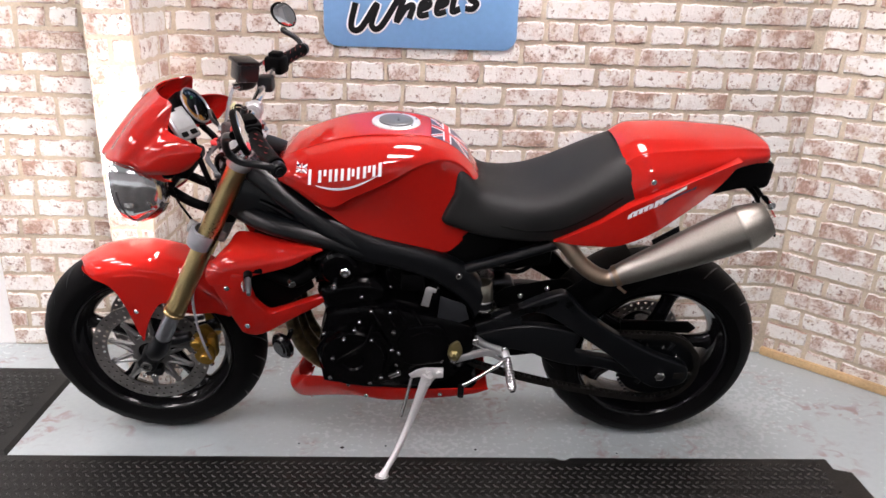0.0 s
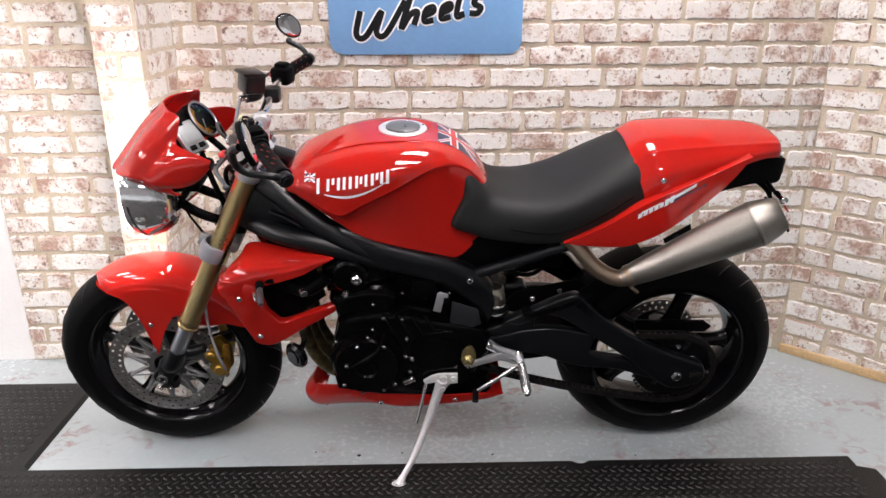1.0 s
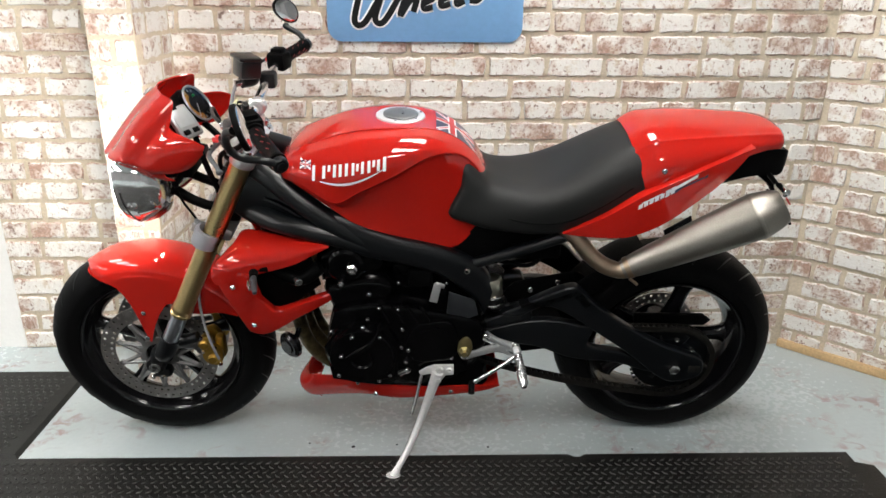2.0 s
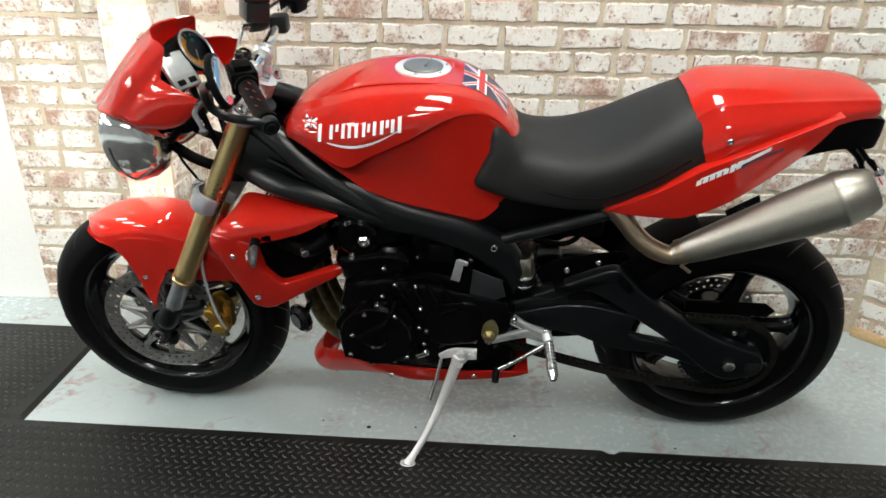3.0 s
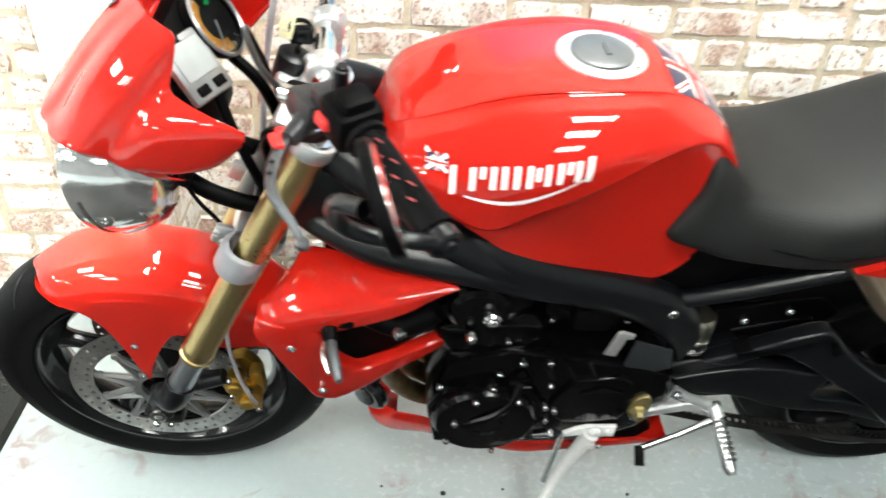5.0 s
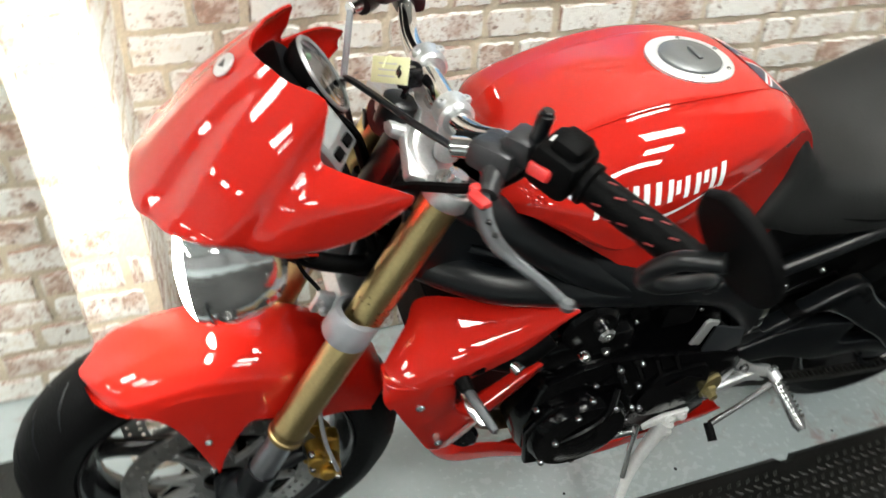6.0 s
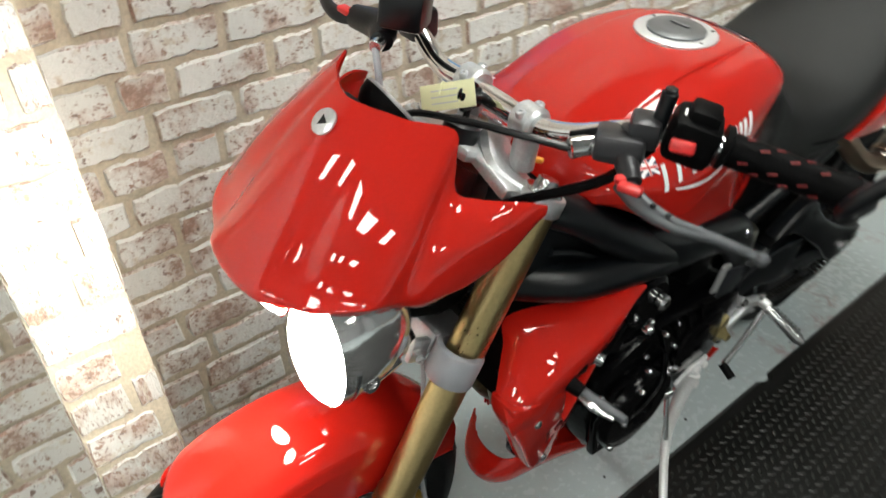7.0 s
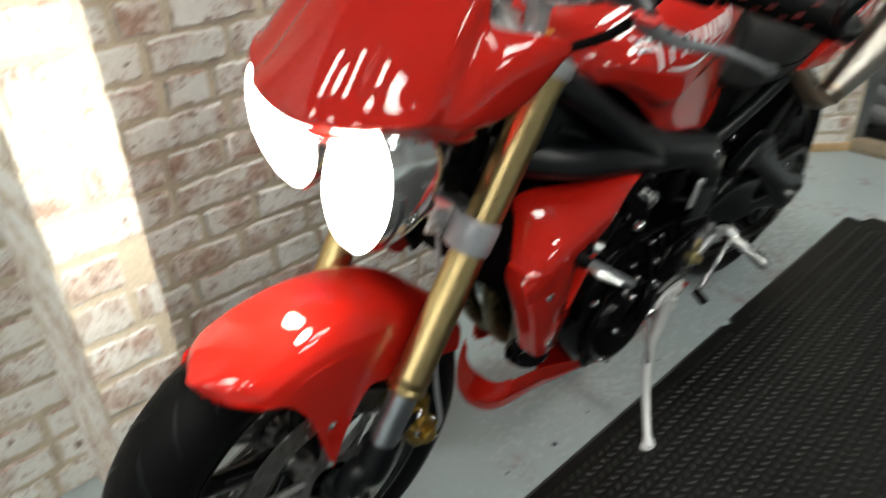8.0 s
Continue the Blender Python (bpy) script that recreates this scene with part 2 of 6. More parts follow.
def brick_material():
    """Whitewash worn through to pale red clay, with dark pits; each brick differs."""
    m = bpy.data.materials.new("whitewashed_brick")
    m.use_nodes = True
    nt = m.node_tree
    b = nt.nodes["Principled BSDF"]
    b.inputs["Roughness"].default_value = 0.62
    coord = nt.nodes.new("ShaderNodeTexCoord")
    info = nt.nodes.new("ShaderNodeObjectInfo")
    isle = nt.nodes.new("ShaderNodeNewGeometry")
    rnd = nt.nodes.new("ShaderNodeMath")
    rnd.operation = "ADD"
    nt.links.new(info.outputs["Random"], rnd.inputs[0])
    nt.links.new(isle.outputs["Random Per Island"], rnd.inputs[1])
    shift = nt.nodes.new("ShaderNodeVectorMath")
    shift.operation = "MULTIPLY_ADD"
    nt.links.new(rnd.outputs[0], shift.inputs[0])
    shift.inputs[1].default_value = (37, 53, 71)
    nt.links.new(coord.outputs["Object"], shift.inputs[2])

    def noise_at(scale, detail, rough=0.6):
        n = nt.nodes.new("ShaderNodeTexNoise")
        n.inputs["Scale"].default_value, n.inputs["Detail"].default_value, n.inputs["Roughness"].default_value = scale, detail, rough
        nt.links.new(shift.outputs[0], n.inputs["Vector"])
        return n

    def ramp(src, lo, hi):
        r = nt.nodes.new("ShaderNodeMapRange")
        r.inputs["From Min"].default_value, r.inputs["From Max"].default_value = lo, hi
        nt.links.new(src, r.inputs["Value"])
        return r.outputs["Result"]

    def mix(fac, a, bcol):
        x = nt.nodes.new("ShaderNodeMix")
        x.data_type = "RGBA"
        nt.links.new(fac, x.inputs["Factor"])
        for key, v in (("A", a), ("B", bcol)):
            if isinstance(v, tuple):
                x.inputs[key].default_value = (*v, 1)
            else:
                nt.links.new(v, x.inputs[key])
        return x.outputs["Result"]

    wash = noise_at(12, 6)
    fine = noise_at(70, 6, 0.7)
    pits = noise_at(48, 3)
    tone = mix(ramp(rnd.outputs[0], 0.2, 1.6), (0.86, 0.845, 0.81), (0.78, 0.755, 0.715))
    clay = mix(ramp(fine.outputs["Fac"], 0.35, 0.65), (0.40, 0.215, 0.155), (0.60, 0.45, 0.37))
    # each brick has lost its own share of the wash
    share = nt.nodes.new("ShaderNodeMath")
    share.operation = "SINE"
    turns = nt.nodes.new("ShaderNodeMath")
    turns.operation = "MULTIPLY"
    turns.inputs[1].default_value = 97.0
    nt.links.new(rnd.outputs[0], turns.inputs[0])
    nt.links.new(turns.outputs[0], share.inputs[0])
    lost = nt.nodes.new("ShaderNodeMath")
    lost.operation = "MULTIPLY_ADD"
    lost.inputs[1].default_value = 0.055
    nt.links.new(share.outputs[0], lost.inputs[0])
    nt.links.new(wash.outputs["Fac"], lost.inputs[2])
    worn = mix(ramp(lost.outputs[0], 0.49, 0.655), tone, clay)
    smear = mix(ramp(noise_at(19, 5, 0.7).outputs["Fac"], 0.56, 0.66), worn, (0.66, 0.575, 0.47))
    # small chips crowd where the wash is thin
    crowd = nt.nodes.new("ShaderNodeMath")
    crowd.operation = "MULTIPLY_ADD"
    crowd.inputs[1].default_value = 0.45
    nt.links.new(lost.outputs[0], crowd.inputs[0])
    nt.links.new(noise_at(95, 5, 0.75).outputs["Fac"], crowd.inputs[2])
    fleck = mix(ramp(crowd.outputs[0], 0.765, 0.84), smear, (0.40, 0.265, 0.205))
    dark = mix(ramp(pits.outputs["Fac"], 0.635, 0.68), fleck, (0.27, 0.19, 0.155))
    nt.links.new(dark, b.inputs["Base Color"])
    bump = nt.nodes.new("ShaderNodeBump")
    bump.inputs["Distance"].default_value = 0.004
    both = nt.nodes.new("ShaderNodeMath")
    both.operation = "ADD"
    nt.links.new(wash.outputs["Fac"], both.inputs[0])
    nt.links.new(fine.outputs["Fac"], both.inputs[1])
    nt.links.new(both.outputs[0], bump.inputs["Height"])
    nt.links.new(bump.outputs["Normal"], b.inputs["Normal"])
    return m


FLOOR = floor_material()
BRICK = brick_material()
MORTAR = material("lime_mortar", (0.62, 0.54, 0.42), 0.85, bump=0.002, bump_scale=160, vary=0.16, scale=9)
WHITE_WALL = material("white_wall_paint", (0.80, 0.80, 0.79), 0.6, bump=0.0004, bump_scale=120, vary=0.03, scale=3)
# The ceiling and grey walls stay out of view; greys tuned for reflected light.
CEILING = material("unseen_ceiling_grey", (0.30, 0.30, 0.30), 0.8, vary=0.03)
UNSEEN_GREY = material("unseen_wall_grey", (0.24, 0.24, 0.245), 0.7, bump=0.001, bump_scale=60, vary=0.15, scale=3)
PALE_WOOD = material("pale_wood", (0.55, 0.38, 0.20), 0.55, bump=0.0005, bump_scale=120, vary=0.18, scale=12)
slab("floor", (-2.1, -2.6, -0.05), (8.0, 6.6, 0.1), FLOOR, "worn pale grey-blue painted concrete floor with dark specks", "floor")
WALL_N = slab("wall_north", (-0.0025, WALL_Y + 0.052, 1.35), (2.795, 0.1, 2.7), MORTAR, "whitewashed brick wall with sandy mortar joints", "wall")
slab("wall_northwest", (-3.75, WALL_Y + 0.055, 1.35), (4.7, 0.1, 2.7), WHITE_WALL, "plain white painted wall beside the brick", "wall")
slab("wall_west", (-6.05, -2.6, 1.35), (0.1, 5.56, 2.7), UNSEEN_GREY, "unseen grey side wall, toned for reflections", "wall")
slab("wall_south", (-2.1, -5.45, 1.35), (8.0, 0.1, 2.7), UNSEEN_GREY, "unseen grey rear wall of the shop, toned for reflections", "wall")
slab("ceiling", (-2.1, -2.6, 2.755), (8.0, 6.0, 0.1), CEILING, "unseen flat grey ceiling, toned for reflections", "ceiling")
dx, dy = DIAG_END[0] - CORNER_X, DIAG_END[1] - WALL_Y
DIAG_LEN, DIAG_TURN = math.hypot(dx, dy), math.degrees(math.atan2(dy, dx))
# wall poses: x runs along the wall, -y faces the room, z up
ON_NORTH = pose(-1.40, WALL_Y, 0)
ON_DIAG = pose(CORNER_X, WALL_Y, 0, 0, 0, DIAG_TURN)
WALL_D = part("wall_northeast", moved(box((DIAG_LEN / 2 + 0.02, 0.052, 1.35), (DIAG_LEN + 0.04, 0.1, 2.7), 0), ON_DIAG), MORTAR)
tagged(WALL_D, "whitewashed brick wall set across the corner", "wall", kind="structure")
tagged(part("baseboard", moved(box((DIAG_LEN / 2, -0.012, 0.015), (DIAG_LEN, 0.022, 0.03), 0.004), ON_DIAG), PALE_WOOD), "pale wooden batten along the foot of the wall", "baseboard", kind="structure")
# boxed pier in front of the wall, papered in the same brick
PIER_X0, PIER_X1, PIER_Y = -0.886, -0.756, -0.062
PIER = part("pier", box(((PIER_X0 + PIER_X1) / 2, (PIER_Y + WALL_Y) / 2 + 0.001, 1.35), (PIER_X1 - PIER_X0 - 0.001, WALL_Y - PIER_Y - 0.001, 2.7), 0), MORTAR)
tagged(PIER, "narrow projecting pier faced in whitewashed brick", "pier", kind="structure")

# roller shutter beside the brick corner
SHUT = material("shutter_steel", (0.15, 0.155, 0.16), 0.45, metal=0.5, vary=0.12, scale=4, bump_scale=200)
tagged(part("wall_east", box((1.93, -2.85, 1.35), (0.1, 5.27, 2.7), 0), UNSEEN_GREY), "plain wall behind the roller shutter", "wall", kind="structure")
SHUTTER = thing("roller_shutter", pose(1.84, -1.55, 0), "closed grey steel roller shutter with a dark bottom rail", "roller shutter")
part("bottom_rail", box((0, 0, 0.075), (0.035, 2.6, 0.05), 0.006), BLACK, SHUTTER, "dark bottom rail")
part("sill", box((-0.02, 0, 0.025), (0.09, 2.64, 0.05), 0.006), material("worn_sill", (0.30, 0.24, 0.17), 0.7, bump=0.001, bump_scale=80, vary=0.25), SHUTTER, "worn brown sill")
for yy in (-1.32, 1.32):
    part("guide_rail", box((0, yy, 1.2), (0.06, 0.05, 2.4), 0.006), SHUT, SHUTTER)
slat_bm = skin([[(-0.002 - 0.016 * math.sin(math.pi * u), y, 0.075 * u - 0.004) for u in np.linspace(0, 1, 9)] for y in (-1.30, 0, 1.30)], 3, 9)
first_slat = part("slat", shell(slat_bm, 0.002), SHUT, SHUTTER)
first_slat.location = (0, 0, 0.105)
for k in range(1, 30):
    o = new("slat", first_slat.data)
    o.parent = SHUTTER
    o.location = (0, 0, 0.105 + 0.075 * k)

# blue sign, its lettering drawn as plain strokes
SIGN_BLUE = material("sign_blue", (0.18, 0.37, 0.64), 0.4, vary=0.05, scale=4)
SIGN = thing("wall_sign", pose(0.033, WALL_Y - 0.012, 1.295), "sky-blue rounded sign board with a white script logo", "sign")


def rounded(w, h, r, n=8):
    pts = []
    for cx, cz, a0 in ((w - r, h - r, 0), (-w + r, h - r, 90), (-w + r, -h + r, 180), (w - r, -h + r, 270)):
        for k in range(n + 1):
            a = math.radians(a0 + 90 * k / n)
            pts.append((cx + r * math.cos(a), cz + r * math.sin(a)))
    return pts


part("board", plate(rounded(0.302, 0.226, 0.045), -0.004, 0.004, 0.001), SIGN_BLUE, SIGN)
strokes = ([(-0.20, -0.075), (-0.195, -0.145), (-0.165, -0.155), (-0.135, -0.085), (-0.135, -0.145), (-0.105, -0.155), (-0.07, -0.06)],
           [(-0.055, -0.03), (-0.062, -0.14), (-0.045, -0.105), (-0.025, -0.10), (-0.025, -0.138)],
           [(-0.005, -0.115), (0.022, -0.105), (0.018, -0.09), (0.0, -0.098), (0.004, -0.13), (0.03, -0.13)],
           [(0.045, -0.112), (0.072, -0.102), (0.068, -0.087), (0.05, -0.095), (0.054, -0.128), (0.08, -0.126)],
           [(0.118, -0.03), (0.095, -0.06), (0.098, -0.125), (0.12, -0.122)],
           [(0.165, -0.08), (0.145, -0.078), (0.142, -0.095), (0.165, -0.11), (0.158, -0.125), (0.135, -0.122)])
for w, yy, mat, nm in ((0.0145, -0.0052, WHITE_INK, "logo_outline"), (0.0092, -0.0070, BLACK, "logo_stroke")):
    for st in strokes:
        bm = tube([(1.05 * x + 0.28 * (z + 0.1), 0, z + 0.12 * x + 0.004) for x, z in st], w, 8, 9 * len(st))
        bmesh.ops.scale(bm, vec=(1, 0.08, 1), verts=bm.verts)
        part(nm, moved(bm, pose(0, yy, 0)), mat, SIGN)

# rubber mats with raised lozenges
# Paler than the sheet: wear dust plus lozenge gloss painted into the base colour.
TREAD = material("tread_wear_and_gloss", (0.0145, 0.0150, 0.0142), 0.40, bump=0.0006, bump_scale=200, vary=0.5, scale=40, spec=0.42)
# Paler than the main mat: light spilling in from the left is painted in.
SPILL_LIT_MAT = material("spill_lit_mat_rubber", (0.026, 0.027, 0.026), 0.6, bump=0.0008, bump_scale=180, vary=0.35, scale=6, rough_vary=0.25, spec=0.10)
MAT = material("mat_rubber", (0.0062, 0.0065, 0.0061), 0.44, bump=0.0008, bump_scale=180, vary=0.3, scale=6, rough_vary=0.25, spec=0.32)


def mat_thing(x0, x1, y0, y1, label, notch=(), rubber=MAT):
    """A mat with sloping edges, its diamond tread in one mesh."""
    ob = thing("rubber_mat", pose((x0 + x1) / 2, (y0 + y1) / 2, 0), label, "mat", "rubber mats")
    w, d, e, h = (x1 - x0) / 2, (y1 - y0) / 2, 0.012, 0.011
    cut = [k - (x0 + x1) / 2 for k in notch]
    step = 0.045 if notch else 0.0
    lo = [(-w, -d), (w + step, -d), (w + step, d - 0.06), (w, d - 0.045), (w, d)]
    hi = [(-w + e, -d + e), (w + step - e, -d + e), (w + step - e, d - 0.06 - e), (w - e, d - 0.045 - e), (w - e, d - e)]
    for k in cut:
        lo += [(k + 0.022, d), (k + 0.007, d - 0.012), (k - 0.007, d - 0.012), (k - 0.022, d)]
        hi += [(k + 0.026, d - e), (k + 0.009, d - 0.024), (k - 0.009, d - 0.024), (k - 0.026, d - e)]
    lo, hi = lo + [(-w, d)], hi + [(-w + e, d - e)]
    bm = bmesh.new()
    lo, hi = [bm.verts.new((x, y, 0.0005)) for x, y in lo], [bm.verts.new((x, y, h)) for x, y in hi]
    bm.faces.new(hi)
    bm.faces.new(lo[::-1])
    n = len(lo)
    for i in range(n):
        bm.faces.new((lo[i], lo[(i + 1) % n], hi[(i + 1) % n], hi[i]))
    part("sheet", bm, rubber, ob)
    V, F = [], []
    nx, ny = int((2 * w - 0.06) / 0.0235), int((2 * d - 0.05) / 0.019)
    for i in range(nx):
        for j in range(ny):
            cx, cy = -w + 0.035 + 0.0235 * i + (0.01175 if j % 2 else 0), -d + 0.03 + 0.019 * j
            if any(abs(cx - k) < 0.045 and cy > d - 0.045 for k in cut):
                continue
            t = math.radians(38 if j % 2 else -38)
            c, s = math.cos(t), math.sin(t)
            n = len(V)
            for a, b2, z in ((-0.0105, 0, h), (0, -0.0045, h), (0.0105, 0, h), (0, 0.0045, h), (-0.0065, 0, h + 0.0028), (0, -0.002, h + 0.0028), (0.0065, 0, h + 0.0028), (0, 0.002, h + 0.0028)):
                V.append((cx + a * c - b2 * s, cy + a * s + b2 * c, z))
            F += [(n + 4, n + 5, n + 6, n + 7)] + [(n + k, n + (k + 1) % 4, n + 4 + (k + 1) % 4, n + 4 + k) for k in range(4)]
    me = bpy.data.meshes.new("tread")
    me.from_pydata(V, [], F)
    me.materials.append(TREAD)
    t = new("tread", me)
    t.parent = ob
    tagged(t, "raised diamond tread", kind="stuff")
    return ob


mat_thing(-1.97, 1.226, -2.30, -0.424, "black rubber mat with raised diamond tread and a notched edge", (0.454,))
mat_thing(-1.99, -1.092, -0.427, 0.050, "black rubber mat tile beside the wall, light spill in its colour", rubber=SPILL_LIT_MAT)
# small dark spots dropped on the floor
for x, y, r in ((-0.174, -0.378, 0.006), (-0.05, -0.37, 0.003), (0.21, -0.385, 0.004), (-0.30, -0.36, 0.003), (0.62, -0.40, 0.003)):
    tagged(part("floor_chip", lathe([(0, 0), (0, r), (0.0015, 0.7 * r), (0.002, 0)], (x, y, 0), (x, y, 1), 9), BLACK), "small dark chip lying on the floor", "debris", "floor debris")

# ---- the motorcycle: body ----
LEAN = 9.3
BIKE_Y = -0.252
BIKE = thing("motorcycle", pose(0, BIKE_Y, 0, LEAN), "red and black naked sports motorcycle leaning on its side stand", "motorcycle")
FRONT, REAR = Vector((-0.69, 0.010, 0.302)), Vector((0.698, 0.020, 0.303))
SIDE = Vector((0, -1, 0))


def rings_of(table, offset=0.0):
    """Full cross-sections from rows of x and (y, z) down one flank."""
    return [both_sides([(r[0], -y, z) for y, z in r[1:]]) for r in table]


TANK = [
    (-0.316, (0, 0.858), (0.035, 0.856), (0.06, 0.848), (0.07, 0.838), (0.07, 0.825), (0.06, 0.81)),
    (-0.288, (0, 0.893), (0.055, 0.891), (0.10, 0.884), (0.122, 0.870), (0.124, 0.856), (0.11, 0.842)),
    (-0.25, (0, 0.915), (0.07, 0.912), (0.122, 0.900), (0.150, 0.876), (0.15, 0.850), (0.135, 0.832)),
    (-0.175, (0, 0.943), (0.075, 0.940), (0.130, 0.922), (0.166, 0.868), (0.166, 0.812), (0.14, 0.775)),
    (-0.115, (0, 0.956), (0.075, 0.953), (0.130, 0.937), (0.166, 0.890), (0.166, 0.838), (0.138, 0.73)),
    (-0.04, (0, 0.961), (0.075, 0.958), (0.125, 0.945), (0.155, 0.912), (0.157, 0.871), (0.130, 0.70)),
    (0.04, (0, 0.956), (0.065, 0.953), (0.106, 0.943), (0.130, 0.928), (0.138, 0.908), (0.118, 0.68)),
    (0.10, (0, 0.932), (0.05, 0.929), (0.082, 0.923), (0.099, 0.915), (0.108, 0.904), (0.108, 0.664)),
    (0.145, (0, 0.892), (0.04, 0.890), (0.065, 0.886), (0.081, 0.880), (0.090, 0.870), (0.099, 0.70)),
    (0.18, (0, 0.838), (0.03, 0.836), (0.055, 0.832), (0.075, 0.824), (0.083, 0.808), (0.085, 0.76)),
]
def creased(row, k):
    """Adds a firm edge where the flank turns in for the knee."""
    (cy, cz), low = row[5], row[6]
    ridge = (row[2][0] + 0.010, row[2][1] - 0.0045 * k - 0.0005)
    return (*row[:3], ridge, *row[3:5], (cy + 0.002 * k, cz + 0.005), (cy + 0.001 * k, cz - 0.001), (cy - 0.009 * k, cz - 0.004 - 0.009 * k), (cy * 0.5 + low[0] * 0.5 - 0.010 * k, cz * 0.5 + low[1] * 0.5), low)


TANK = [creased(r, k) for r, k in zip(TANK, (0, 0.1, 0.3, 0.8, 1, 0.9, 0.45, 0.1, 0, 0))]
tank_bm = skin(rings_of(TANK), 80, 100)
bmesh.ops.recalc_face_normals(tank_bm, faces=tank_bm.faces)
TANK_TREE = BVHTree.FromBMesh(tank_bm)
TANK_OB = part("fuel_tank", tank_bm, RED, BIKE, "glossy red fuel tank with a white name decal")


def decal(tree, outline, side, lift=0.0008, steps=6, down=False, thick=0.0005):
    """A thin patch laid on a surface: outline is four (x, z) corners, or (x, y) ones seen from above."""
    a, b, c, d = [Vector(p) for p in outline]
    bm = bmesh.new()
    grid = []
    for i in range(steps + 1):
        row = []
        for j in range(steps + 1):
            u, v = i / steps, j / steps
            p = (a * (1 - u) + b * u) * (1 - v) + (d * (1 - u) + c * u) * v
            start = Vector((p[0], p[1], 1.3)) if down else Vector((p[0], side * 0.5, p[1]))
            way = Vector((0, 0, -1)) if down else Vector((0, -side, 0))
            hit, n, _, _ = tree.ray_cast(start, way)
            row.append(None if hit is None else bm.verts.new(hit - way * lift))
        grid.append(row)
    for i in range(steps):
        for j in range(steps):
            q = [grid[i][j], grid[i + 1][j], grid[i + 1][j + 1], grid[i][j + 1]]
            if None not in q:
                bm.faces.new(q)
    return bm


# name decal on both flanks as plain upright strokes over a curved underline
STROKES = [(0.006, 0.0066, 0, 1), (0.029, 0.0066, 0, 1), (0.041, 0.0061, 0.5, 1), (0.053, 0.0068, 0, 1), (0.066, 0.0066, 0, 1), (0.08, 0.0066, 0, 1), (0.095, 0.0062, 0, 1), (0.105, 0.0056, 0.3, 0.9), (0.116, 0.0062, 0, 1), (0.13, 0.0066, 0, 1), (0.141, 0.0061, 0.45, 1), (0.151, 0.0066, 0, 1), (0.164, 0.007, 0, 1)]
for s in (-1, 1):
    x0, lift_z = -0.226, 0.018 if s > 0 else 0.0
    for d, w, lo, hi in STROKES:
        xa, base, high = x0 + d, 0.8645 + lift_z + 0.150 * d, 0.0245
        end = 0.003 if d in (0.006, 0.164) else 0
        part("logo_bar", decal(TANK_TREE, [(xa, base + high * lo - end), (xa + w, base + high * lo - end + 0.001), (xa + w + 0.001, base + high * hi + end + 0.001), (xa + 0.001, base + high * hi + end)], s, steps=4), WHITE_INK, TANK_OB, "white stroke of the name decal")
    line = []
    for k in range(14):
        u, v = k / 14, (k + 1) / 14
        za, zb = [0.862 + lift_z - 0.012 * math.sin(math.pi * q) + 0.028 * q ** 1.5 for q in (u, v)]
        wa, wb = [0.0021 * math.sin(math.pi * min(1, q + 0.04)) + 0.0008 for q in (u, v)]
        xa, xb = x0 + 0.024 + u * 0.140, x0 + 0.024 + v * 0.140
        line.append(decal(TANK_TREE, [(xa, za - wa), (xb, zb - wb), (xb, zb + wb), (xa, za + wa)], s, steps=2))
    underline = join(*line)
    bmesh.ops.remove_doubles(underline, verts=underline.verts, dist=1e-5)
    part("logo_underline", underline, WHITE_INK, TANK_OB, "curved white line under the name decal")
    fx, fz = -0.248, 0.885
    part("flag_decal", decal(TANK_TREE, [(fx, fz), (fx + 0.024, fz + 0.002), (fx + 0.026, fz + 0.016), (fx + 0.002, fz + 0.014)], s, steps=3), NAVY, TANK_OB, "small navy flag decal")
    for a, b, c, d, lift, ink in ((0, 0, 1, 1, 0.0012, WHITE_INK), (0, 1, 1, 0, 0.0012, WHITE_INK), (0.5, 0, 0.5, 1, 0.0015, WHITE_INK), (0, 0.5, 1, 0.5, 0.0015, WHITE_INK), (0.5, 0.02, 0.5, 0.98, 0.0018, RED_PLASTIC), (0.02, 0.5, 0.98, 0.5, 0.0018, RED_PLASTIC)):
        p, q = Vector((fx + 0.025 * a, fz + 0.015 * b + 0.001)), Vector((fx + 0.025 * c, fz + 0.015 * d + 0.001))
        n = Vector((-(q - p).y, (q - p).x)).normalized() * (0.0018 if ink is WHITE_INK else 0.0010)
        part("flag_stripe", decal(TANK_TREE, [p - n, q - n, q + n, p + n], s, lift=lift, steps=3), ink, TANK_OB)
# flag decal on the rear of the tank
part("tank_pad", decal(TANK_TREE, [(0.058, -0.066), (0.150, -0.050), (0.150, 0.050), (0.058, 0.066)], 1, down=True, steps=18), NAVY, TANK_OB, "navy, white and red flag decal")
